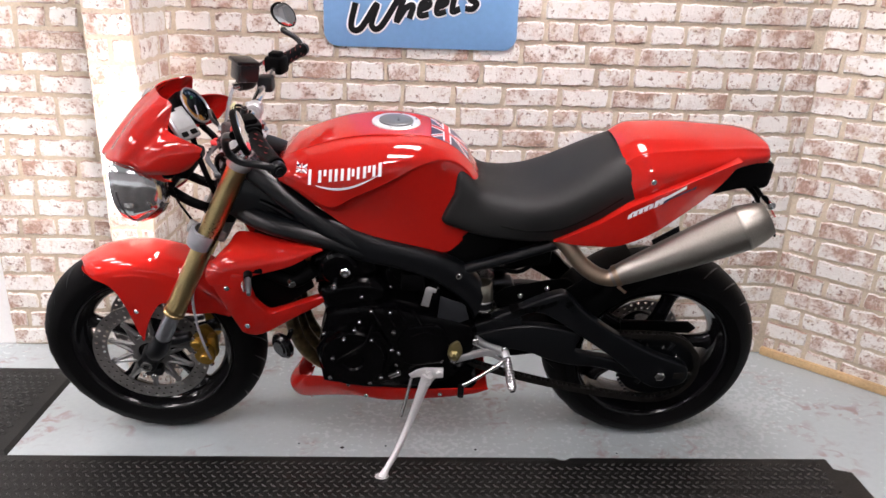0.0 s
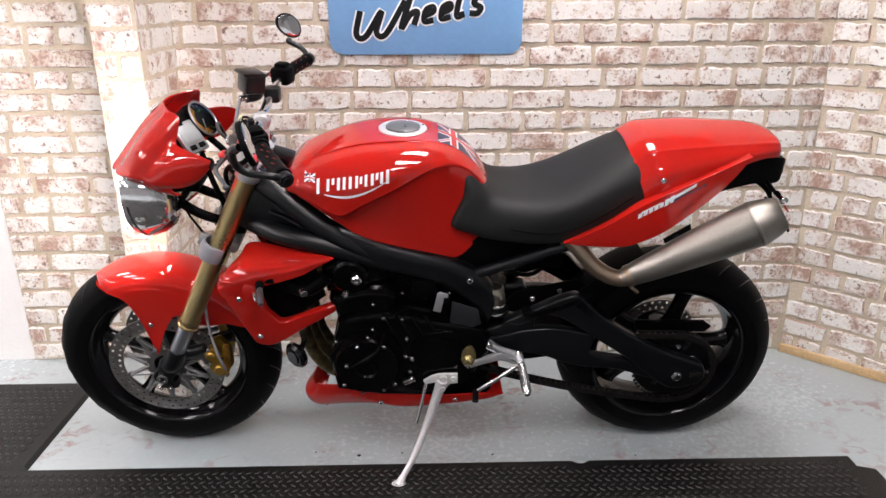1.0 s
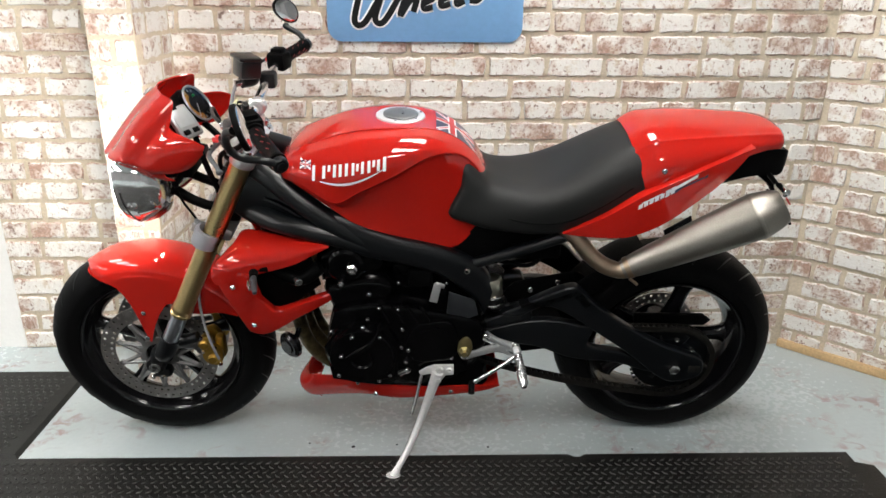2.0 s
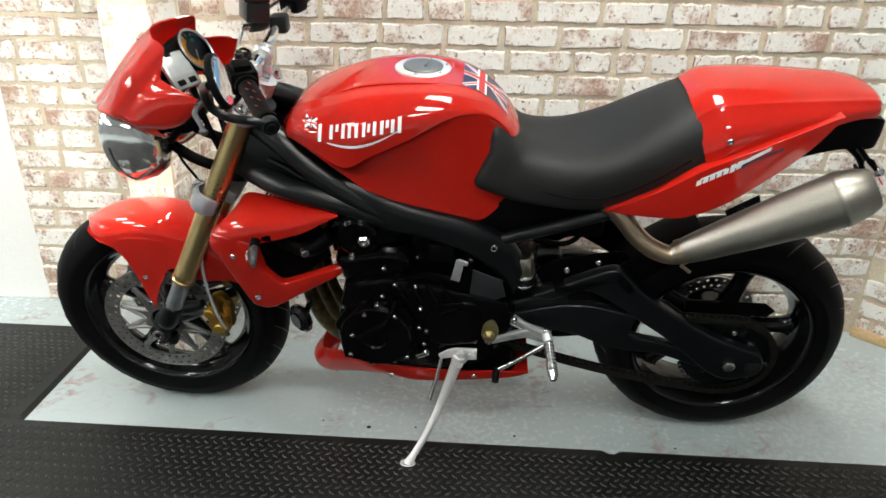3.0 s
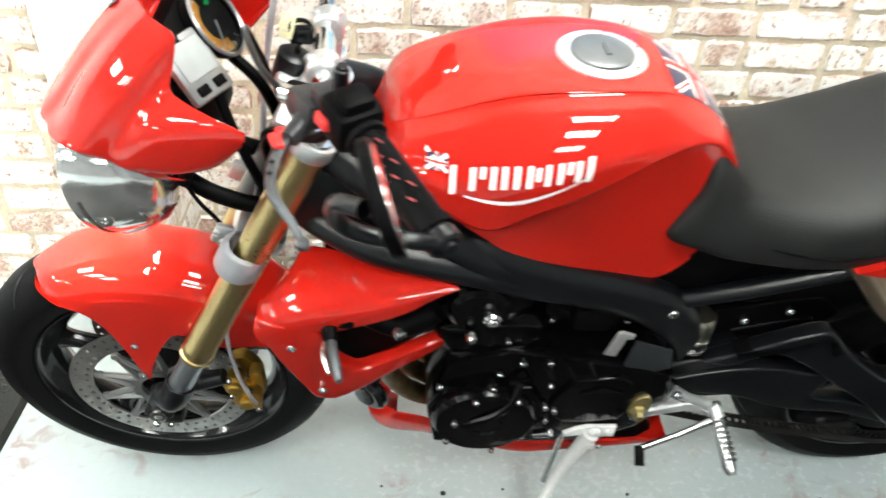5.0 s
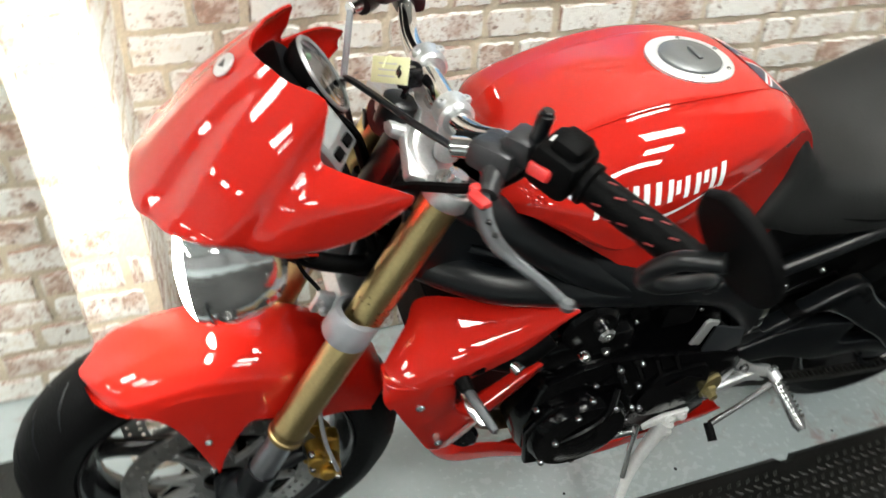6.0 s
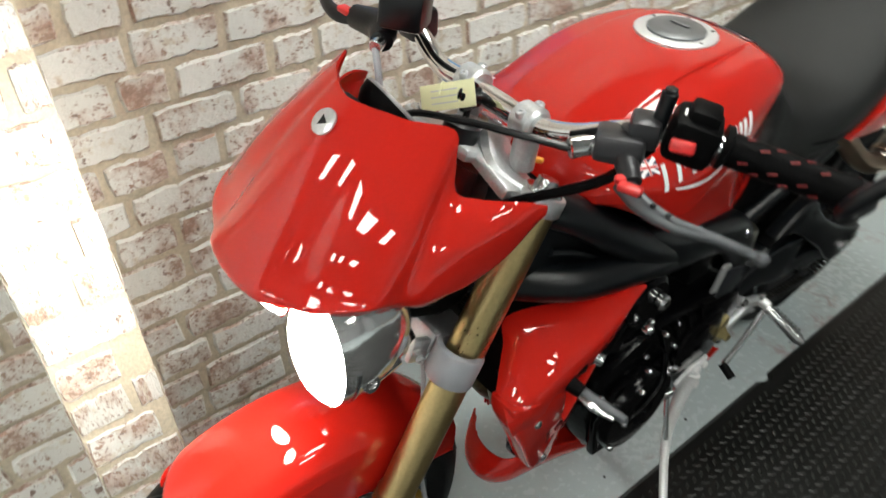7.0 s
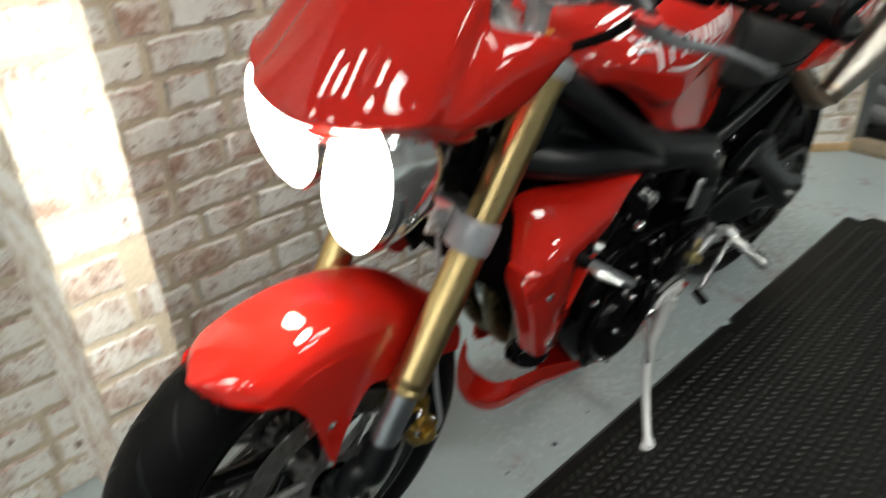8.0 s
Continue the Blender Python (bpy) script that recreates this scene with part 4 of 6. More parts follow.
RW = part("rear_wheel", join(rim_mesh(REAR, 0.148), lathe([(-0.09, 0.018), (-0.09, 0.05), (-0.03, 0.045), (0, 0.042), (0.03, 0.045), (0.07, 0.05), (0.07, 0.018)], REAR, REAR + Vector((0, 1, 0)), 32, closed=True)), GLOSS_BLACK, BIKE, "black five-spoke rear wheel")
for bm in spokes(REAR, 5, 0.045, 0.190, 0.026, 0.052, 0.040):
    part("spoke", bm, GLOSS_BLACK, RW)
part("tyre", tyre(REAR, 0.303, 0.172, 0.214), RUBBER, RW, "wide black sports tyre")
part("tread", sipes(REAR, 0.303, 0.172, 24), BLACK, RW)
part("brake_disc", drilled_disc(REAR, 0.075, 0.075, 0.110, 30), ALLOY_DISC, RW)
spr = []
for k in range(46):
    a = 2 * math.pi * k / 46
    spr.append(box((REAR.x + 0.108 * math.cos(a), -0.098, REAR.z + 0.108 * math.sin(a)), (0.008, 0.005, 0.006), 0, (0, -math.degrees(a), 0)))
part("sprocket", join(lathe([(-0.003, 0.055), (-0.003, 0.106), (0.003, 0.106), (0.003, 0.055)], REAR + Vector((0, -0.098, 0)), REAR, 60, closed=True), lathe([(-0.003, 0.03), (-0.003, 0.06), (0.02, 0.062), (0.02, 0.03)], REAR + Vector((0, -0.1, 0)), REAR, 40, closed=True), *[tube([REAR + Vector((0.055 * math.cos(a), -0.098, 0.055 * math.sin(a))), REAR + Vector((0.08 * math.cos(a), -0.098, 0.08 * math.sin(a)))], 0.009, 6) for a in np.linspace(0, 2 * math.pi, 7)[:-1]], *spr), BLACK, RW, "dark chain sprocket")
for k in range(6):
    a = 2 * math.pi * k / 6 + 0.35
    part("sprocket_nut", bolt(REAR + Vector((0.062 * math.cos(a), -0.102, 0.062 * math.sin(a))), SIDE, 0.008, 0.009), STEEL, RW)
# chain: rollers and side plates along a loop round both sprockets
def chain_loop():
    c0, r0, c1, r1 = Vector((0.06, 0, 0.395)), 0.036, REAR, 0.109
    pts = []
    d = c1 - c0
    base = math.atan2(d.z, d.x)
    for u in np.linspace(0, 1, 12):
        a = base + math.pi / 2 + 0.07 + u * (math.pi - 0.14)
        pts.append((c0.x + r0 * math.cos(a), c0.z + r0 * math.sin(a)))
    for u in np.linspace(0, 1, 30):
        a = base - math.pi / 2 - 0.07 + u * (math.pi + 0.14)
        pts.append((c1.x + r1 * math.cos(a), c1.z + r1 * math.sin(a)))
    pts.append(pts[0])
    P = np.array(pts)
    s = np.concatenate([[0], np.cumsum(np.hypot(*np.diff(P, axis=0).T))])
    n = int(s[-1] / 0.0159)
    loop = [(np.interp(q, s, P[:, 0]), np.interp(q, s, P[:, 1])) for q in np.linspace(0, s[-1], n + 1)]
    # the lower run hangs slack
    return [(x, z - (0.022 * math.sin(math.pi * (x - 0.06) / 0.64) if z < 0.36 and 0.06 < x < 0.69 and z < 0.395 - 0.27 * (x - 0.06) else 0)) for x, z in loop]


links = chain_loop()
cb = []
for (xa, za), (xb, zb) in zip(links, links[1:]):
    ang = math.degrees(math.atan2(zb - za, xb - xa))
    cb.append(rod((xa, -0.106, za), (xa, -0.090, za), 0.0042, n=6, bevel=0))
    cb.append(box(((xa + xb) / 2, -0.1075, (za + zb) / 2), (0.0195, 0.0025, 0.0155), 0, (0, -ang, 0)))
    cb.append(box(((xa + xb) / 2, -0.0885, (za + zb) / 2), (0.019, 0.002, 0.012), 0, (0, -ang, 0)))
part("chain", join(*cb), CHAIN, BIKE, "oily roller drive chain")

# forks
FORK_TOP, FORK_LOW = (-0.378, 0.897), (-0.592, 0.468)
fd = Vector((FORK_LOW[0] - FORK_TOP[0], 0, FORK_LOW[1] - FORK_TOP[1])).normalized()
for s in (-1, 1):
    top, low = Vector((FORK_TOP[0], s * 0.106, FORK_TOP[1])), Vector((FORK_LOW[0], s * 0.106, FORK_LOW[1]))
    h = (low - top).length
    LEG = part("fork_leg", lathe([(0, 0), (0, 0.0245), (h - 0.03, 0.0245), (h - 0.026, 0.0265), (h - 0.02, 0.0265), (h - 0.018, 0.0255), (h - 0.01, 0.0255), (h - 0.008, 0.0275), (h - 0.002, 0.0275), (h, 0.025), (h, 0.0)], top, low, 36), GOLD, BIKE, "gold anodised upside-down fork tube")
    part("slider", rod(low, low + fd * 0.11, 0.0205, n=24), material("bright_slider", (0.50, 0.53, 0.58), 0.30, metal=1.0, vary=0.1), LEG, "bright steel fork slider")
    foot0 = low + fd * 0.085
    part("axle_clamp", join(tube([foot0, foot0 + fd * 0.05, (-0.668, s * 0.096, 0.340), (-0.685, s * 0.090, 0.300)], [0.025, 0.026, 0.023, 0.025], 16, 14), rod((-0.685, s * 0.110, 0.301), (-0.685, s * 0.06, 0.301), 0.025, n=24), box((-0.672, s * 0.092, 0.274), (0.045, 0.032, 0.028), 0.008), tube([(-0.645, s * 0.1, 0.385), (-0.605, s * 0.092, 0.375), (-0.565, s * 0.09, 0.385)], [0.02, 0.017, 0.014], 10, 8)), BLACK, LEG)
    part("axle_bolt", join(lathe([(0, 0), (0, 0.015), (0.012, 0.015), (0.013, 0.013), (0.013, 0.008), (0.006, 0.007), (0.006, 0)], (-0.685, s * 0.106, 0.301), (-0.685, s * 0.3, 0.301), 20), bolt((-0.695, s * 0.107, 0.268), (0, s, 0), 0.006, 0.008), bolt((-0.671, s * 0.107, 0.268), (0, s, 0), 0.006, 0.008)), STEEL, LEG)
    ring = Vector((-0.493, s * 0.106, 0.690))
    part("collar", lathe([(-0.024, 0.0245), (-0.022, 0.031), (-0.019, 0.0325), (0.018, 0.0325), (0.021, 0.031), (0.022, 0.0245)], ring, ring + fd, 36, closed=True), GREY, LEG, "grey lower yoke clamp")
    part("fork_cap", lathe([(0, 0.024), (-0.006, 0.022), (-0.006, 0.014), (-0.018, 0.012), (-0.018, 0.0)], top, top + fd, 24), STEEL, LEG)
    cal = join(
        plate([(-0.566, 0.372), (-0.556, 0.384), (-0.540, 0.384), (-0.532, 0.368), (-0.534, 0.352), (-0.520, 0.344), (-0.510, 0.326), (-0.512, 0.304), (-0.528, 0.292), (-0.550, 0.298), (-0.562, 0.318), (-0.562, 0.345), (-0.570, 0.356)], s * 0.070, s * 0.096, 0.005, 3),
        rod((-0.550, s * 0.092, 0.364), (-0.550, s * 0.107, 0.364), 0.013, n=20, bevel=0.003), rod((-0.533, s * 0.092, 0.318), (-0.533, s * 0.107, 0.318), 0.014, n=20, bevel=0.003), tube([(-0.560, s * 0.098, 0.380), (-0.522, s * 0.098, 0.345), (-0.514, s * 0.097, 0.302)], 0.0035, 8, 10),
        box((-0.518, s * 0.060, 0.335), (0.024, 0.030, 0.066), 0.008), plate([(-0.562, 0.376), (-0.536, 0.380), (-0.512, 0.338), (-0.530, 0.300), (-0.558, 0.312)], s * 0.024, s * 0.050, 0.008, 3))
    CAL = part("brake_caliper", cal, GOLD_CAST, BIKE, "gold radial brake caliper")
    for x, z in ((-0.556, 0.384), (-0.525, 0.352), (-0.516, 0.300), (-0.556, 0.340)):
        part("caliper_bolt", bolt((x, s * 0.096, z), (0, s, 0), 0.0055, 0.008), STEEL, CAL)
    part("brake_hose", tube([(-0.517, s * 0.100, 0.318), (-0.522, s * 0.112, 0.36), (-0.536, s * 0.110, 0.44), (-0.538, s * 0.100, 0.53), (-0.515, s * 0.075, 0.62), (-0.49, s * 0.04, 0.70), (-0.465, s * 0.03, 0.78)], 0.0034, 8, 40), GREY, BIKE)
# yokes
part("lower_yoke", join(box((-0.475, 0, 0.69), (0.075, 0.16, 0.035), 0.01, (0, 26, 0)), box((-0.520, -0.07, 0.70), (0.03, 0.010, 0.036), 0.004, (0, 26, 0)), box((-0.520, 0.07, 0.70), (0.03, 0.010, 0.036), 0.004, (0, 26, 0)), bolt((-0.527, -0.075, 0.708), (-0.4, -1, 0), 0.006, 0.006), bolt((-0.522, -0.075, 0.690), (-0.4, -1, 0), 0.006, 0.006)), ALLOY, BIKE)
yoke = []
for s in (-1, 1):
    yoke.append(lathe([(-0.012, 0.0), (-0.011, 0.0275), (-0.009, 0.029), (0.009, 0.029), (0.011, 0.0275), (0.012, 0.0)], Vector((-0.382, s * 0.106, 0.889)), Vector((-0.382, s * 0.106, 0.889)) + fd, 28))
    yoke.append(tube([(-0.385, s * 0.10, 0.890), (-0.40, s * 0.06, 0.905), (-0.375, s * 0.02, 0.915)], [0.013, 0.014, 0.018], 10, 10, 1.6))
yoke += [box((-0.392, s * 0.056, 0.901), (0.066, 0.092, 0.018), 0.007, (s * -9, 26, s * 6)) for s in (-1, 1)] + [box((-0.396, 0, 0.909), (0.08, 0.07, 0.018), 0.008, (0, 26, 0))]
yoke.append(lathe([(-0.016, 0.0), (-0.016, 0.03), (0.016, 0.03), (0.016, 0.0)], Vector((-0.372, 0, 0.915)), Vector((-0.372, 0, 0.915)) + fd, 28))
YOKE = part("top_yoke", join(*yoke), ALLOY, BIKE, "cast silver top yoke")
part("stem_nut", lathe([(0, 0.0), (0, 0.017), (-0.012, 0.017), (-0.014, 0.015), (-0.014, 0)], Vector((-0.368, 0, 0.926)), Vector((-0.368, 0, 0.926)) + fd, 6), STEEL, YOKE)
part("ignition_lock", lathe([(0, 0), (0, 0.022), (0.035, 0.022), (0.038, 0.018), (0.038, 0)], (-0.420, 0.0, 0.912), (-0.408, 0.0, 0.945), 24), BLACK, YOKE)

# front mudguard
GUARD_LOW = {120: 0.290, 117: 0.286, 112: 0.262, 107: 0.240, 103.5: 0.205, 101.5: 0.150, 100: 0.085, 97: 0.056, 92: 0.060, 87: 0.082, 82: 0.112, 77: 0.150, 72: 0.184, 64: 0.190, 56: 0.184, 46: 0.200, 38: 0.240, 31: 0.268}
fen = []
for deg, low in GUARD_LOW.items():
    a = math.radians(deg)
    f = 0.25 + 0.75 * min(1.0, (120 - deg) / 9) ** 0.5
    row = []
    for y, r in ((0, 0.308), (0.03, 0.306), (0.055, 0.298), (0.071, 0.280), (0.0755, 0.262), (0.077, 0.245), (0.077, 0.0)):
        r = low if r == 0 else max(r, low + 0.004 * (0.308 - r) / 0.05)
        if r == low and low < 0.24:
            row.append((FRONT.x + (low + 0.4 * (0.245 - low)) * math.cos(a), -y * f, FRONT.z + (low + 0.4 * (0.245 - low)) * math.sin(a)))
        elif r == low:
            row.append((FRONT.x + (low + 0.002) * math.cos(a), -y * f, FRONT.z + (low + 0.002) * math.sin(a)))
        row.append((FRONT.x + r * math.cos(a), -y * f, FRONT.z + r * math.sin(a)))
    fen.append(both_sides(row))
guard = shell(skin(fen, 90, 60), 0.0028)
GUARD = part("front_mudguard", guard, RED, BIKE, "glossy red front mudguard with side stays")
for s in (-1, 1):
    for x, z in ((-0.698, 0.452), (-0.702, 0.372)):
        part("guard_bolt", bolt((x, s * 0.078, z), (0, s, 0), 0.006, 0.004), STEEL, GUARD)

# headlamps
LAMP_GLOW = bpy.data.materials.new("headlamp_lens")
LAMP_GLOW.use_nodes = True
lp = LAMP_GLOW.node_tree.nodes["Principled BSDF"]
lp.inputs["Base Color"].default_value = (0.9, 0.9, 0.9, 1)
lp.inputs["Roughness"].default_value = 0.05
lp.inputs["Emission Color"].default_value = (1.0, 0.95, 0.86, 1)
lp.inputs["Emission Strength"].default_value = HEADLAMP
LAMP_CHROME = material("lamp_chrome", (0.84, 0.85, 0.86), 0.13, metal=0.92, vary=0.25, scale=30, bump=0.0015, bump_scale=22)
SMOKY = material("smoky_plastic", (0.05, 0.055, 0.06), 0.12, coat=1.0, vary=0.3, scale=20)
for s, cy, cz in ((-1, -0.086, 0.810), (1, 0.076, 0.817)):
    m = pose(-0.660 if s < 0 else -0.645, cy, cz, s * -24, 0, s * 5) @ Matrix.Diagonal((0.95, 0.75, 1.20 if s < 0 else 1.04, 1))
    def shape(profile):
        return moved(lathe(profile, (0, 0, 0), (1, 0, 0), 88), m)
    def girth(x):
        return float(np.interp(x, [0.0, 0.03, 0.06, 0.085, 0.10], [0.079, 0.077, 0.067, 0.050, 0.028]))
    def patch(keep, lift, mat, name, label=""):
        """A raised zone of the lamp's side, cut out of its turned form."""
        bm = lathe([(0.002 + 0.002 * k, girth(0.002 + 0.002 * k) + lift) for k in range(49)], (0, 0, 0), (1, 0, 0), 200)
        bmesh.ops.delete(bm, geom=[f for f in bm.faces if not (f.calc_center_median().y * s > -0.004 and keep(f.calc_center_median().x, f.calc_center_median().z))], context="FACES")
        return part(name, shell(moved(bm, m), 0.0012), mat, HL, label)
    HL = part("headlamp", shape([(0.0, 0.074), (-0.004, 0.077), (0.004, 0.079), (0.03, 0.077), (0.06, 0.067), (0.085, 0.050), (0.10, 0.028), (0.104, 0.0)]), LAMP_CHROME, BIKE, "bright headlamp shell, lit")
    patch(lambda x, z: x > 0.018 and z < -0.058 + 0.60 * (x - 0.02), 0.0022, SMOKY, "lamp_bezel", "dark lower bezel")
    edge = [(x, -0.057 + 0.60 * (x - 0.02)) for x in np.linspace(0.018, 0.090, 8)]
    part("bezel_strip", moved(tube([(x, s * math.sqrt(max(0, (girth(x) + 0.003) ** 2 - z * z)), z) for x, z in edge], 0.0022, 8, 20), m), ALLOY, HL, "silver strip over the bezel")
    part("bulb_barrel", moved(rod((0.026, s * 0.058, -0.022), (0.076, s * 0.045, -0.006), 0.019, n=28, bevel=0.004), m), CHROME, HL, "bright round bulb housing")
    part("lens_seam", moved(tube([(0.012, s * 0.0795 * math.cos(a), 0.0795 * math.sin(a)) for a in np.linspace(-1.1, 0.5, 12)], 0.0022, 8, 24), m), SMOKY, HL)
    part("side_marker", moved(box((0.078, s * 0.052, -0.018), (0.020, 0.006, 0.007), 0.002, (0, -28, s * -30)), m), RED_PLASTIC, HL, "small red side marker")
    stud = m @ Vector((0.030, s * 0.0755, 0.006))
    part("lamp_stud", lathe([(0, 0), (0, 0.011), (0.003, 0.010), (0.0035, 0.005), (0.001, 0.004), (0.001, 0)], stud, stud + Vector((0.1, s, 0.1)), 20), STEEL, HL)
    part("lens", shape([(0.001, 0.0735), (-0.008, 0.070), (-0.016, 0.055), (-0.021, 0.03), (-0.0225, 0.0)]), LAMP_GLOW, HL, "glowing clear headlamp lens")
    part("red_trim", moved(tube([(0.0, 0.0, -0.0795), (0.03, 0.0, -0.0775), (0.06, 0.0, -0.0675), (0.085, 0.0, -0.0505)], 0.0032, 8, 14), m), RED_PLASTIC, HL)
part("lamp_bracket", join(tube([(-0.58, -0.05, 0.80), (-0.52, -0.06, 0.765), (-0.46, -0.06, 0.75), (-0.44, -0.06, 0.80)], 0.012, 10, 16), tube([(-0.58, 0.05, 0.80), (-0.52, 0.06, 0.765), (-0.46, 0.06, 0.75), (-0.44, 0.06, 0.80)], 0.012, 10, 16), box((-0.56, 0, 0.845), (0.10, 0.16, 0.03), 0.01), rod((-0.54, -0.12, 0.835), (-0.54, 0.12, 0.835), 0.008)), PLASTIC, BIKE)

# ---- the motorcycle: frame, engine and running gear ----
fr = []
# flat-sided main beam: x, top, bottom and outer face
BEAM = [(-0.205, 0.775, 0.696, 0.147), (-0.16, 0.757, 0.678, 0.150), (-0.11, 0.730, 0.658, 0.151), (-0.065, 0.712, 0.646, 0.150), (-0.01, 0.694, 0.632, 0.147), (0.045, 0.676, 0.612, 0.143), (0.095, 0.656, 0.586, 0.139), (0.135, 0.632, 0.550, 0.134), (0.172, 0.596, 0.512, 0.130), (0.192, 0.555, 0.470, 0.128)]


def beam_ring(x, top, low, out, s):
    h, c, w = (top - low) / 2, (top + low) / 2, 0.021
    ring = []
    for q in np.linspace(0, 2 * math.pi, 25)[:-1]:
        u, v = math.cos(q), math.sin(q)
        y = out - w + w * math.copysign(abs(u) ** 0.55, u) - 0.006 * max(0, v) ** 2
        ring.append((x + 0.012 * math.copysign(abs(v) ** 0.8, v), s * y, c + h * math.copysign(abs(v) ** 0.7, v)))
    return ring


for s in (-1, 1):
    fr.append(skin([beam_ring(*r, s) for r in BEAM], 50, 32, closed=True, caps=True))
    fr.append(tube([(-0.42, s * 0.050, 0.890), (-0.36, s * 0.085, 0.862), (-0.31, s * 0.108, 0.834), (-0.262, s * 0.122, 0.797), (-0.21, s * 0.131, 0.759), (-0.15, s * 0.134, 0.718), (-0.09, s * 0.131, 0.682)], [0.026, 0.026, 0.026, 0.026, 0.026, 0.025, 0.020], 18, 40, 0.8))
    fr.append(tube([(-0.435, s * 0.04, 0.762), (-0.39, s * 0.085, 0.755), (-0.32, s * 0.125, 0.742), (-0.25, s * 0.137, 0.728), (-0.17, s * 0.137, 0.706), (-0.10, s * 0.133, 0.676)], [0.024, 0.025, 0.025, 0.025, 0.025, 0.020], 16, 34, 0.8))
    fr.append(plate([(-0.43, 0.87), (-0.36, 0.84), (-0.27, 0.785), (-0.18, 0.72), (-0.25, 0.71), (-0.33, 0.73), (-0.43, 0.755)], s * 0.092, s * 0.104, 0.003))
    fr.append(tube([(-0.345, s * 0.104, 0.792), (-0.30, s * 0.110, 0.772), (-0.255, s * 0.114, 0.742)], 0.006, 8, 10))
fr.append(lathe([(-0.09, 0.0), (-0.09, 0.042), (0.11, 0.042), (0.11, 0.0)], Vector((-0.425, 0, 0.80)), Vector((-0.425, 0, 0.80)) + fd, 24))
FRAME = part("frame", join(*fr), BLACK, BIKE, "satin black twin-spar tubular frame")
part("under_seat_cover", plate([(0.06, 0.635), (0.11, 0.71), (0.20, 0.725), (0.26, 0.69), (0.20, 0.63), (0.14, 0.60)], -0.100, 0.100, 0.012), PLASTIC, BIKE)
for s in (-1, 1):
    part("subframe_rail", join(tube([(0.13, s * 0.108, 0.610), (0.25, s * 0.118, 0.655), (0.39, s * 0.122, 0.708), (0.55, s * 0.11, 0.76)], 0.0145, 12, 20), tube([(0.39, s * 0.115, 0.70), (0.52, s * 0.10, 0.74), (0.70, s * 0.085, 0.83)], 0.012, 10, 14)), BLACK, FRAME)
    for p, r in (((-0.143, -0.160, 0.634), 0.013), ((0.134, -0.124, 0.609), 0.0095), ((-0.17, -0.165, 0.598), 0.008)):
        part("frame_bolt", bolt((p[0], s * -p[1], p[2]), (0, s, 0), r, 0.012), CHROME, FRAME)
    part("frame_cover", plate([(0.09, 0.555), (0.155, 0.53), (0.165, 0.485), (0.12, 0.465), (0.085, 0.49)], s * 0.137, s * 0.143, 0.003), material("grey_cover", (0.013, 0.015, 0.018), 0.45), FRAME)

# engine: crankcase, cylinders, head and covers
CASE = plate([(-0.20, 0.50), (-0.10, 0.53), (0.06, 0.50), (0.17, 0.47), (0.19, 0.40), (0.15, 0.31), (0.05, 0.265), (-0.10, 0.26), (-0.20, 0.29), (-0.225, 0.38)], -0.150, 0.150, 0.018, 2)
CYL = plate([(-0.20, 0.49), (-0.05, 0.52), (-0.075, 0.60), (-0.215, 0.575)], -0.138, 0.138, 0.035, 3, 3)
HEAD = plate([(-0.225, 0.57), (-0.07, 0.60), (-0.085, 0.675), (-0.15, 0.70), (-0.23, 0.655)], -0.132, 0.132, 0.03, 3, 3)
BOLT_STEEL = material("dull_bolt_steel", (0.40, 0.40, 0.41), 0.18, metal=1.0, vary=0.2)
ENG = part("engine", CASE, ENGINE, BIKE, "black three-cylinder engine with bright bolts")
part("cylinder_block", CYL, ENGINE, ENG)
part("cylinder_head", HEAD, ENGINE, ENG)
# Added black fillers that close the see-through gap inside the frame.
part("airbox", plate([(-0.10, 0.60), (-0.08, 0.70), (0.06, 0.69), (0.13, 0.62), (0.12, 0.57)], -0.095, 0.095, 0.012), PLASTIC, ENG)
part("gearbox_top", plate([(-0.06, 0.50), (-0.05, 0.61), (0.12, 0.60), (0.18, 0.56), (0.19, 0.44), (0.10, 0.42)], -0.10, 0.10, 0.012), ENGINE, ENG)
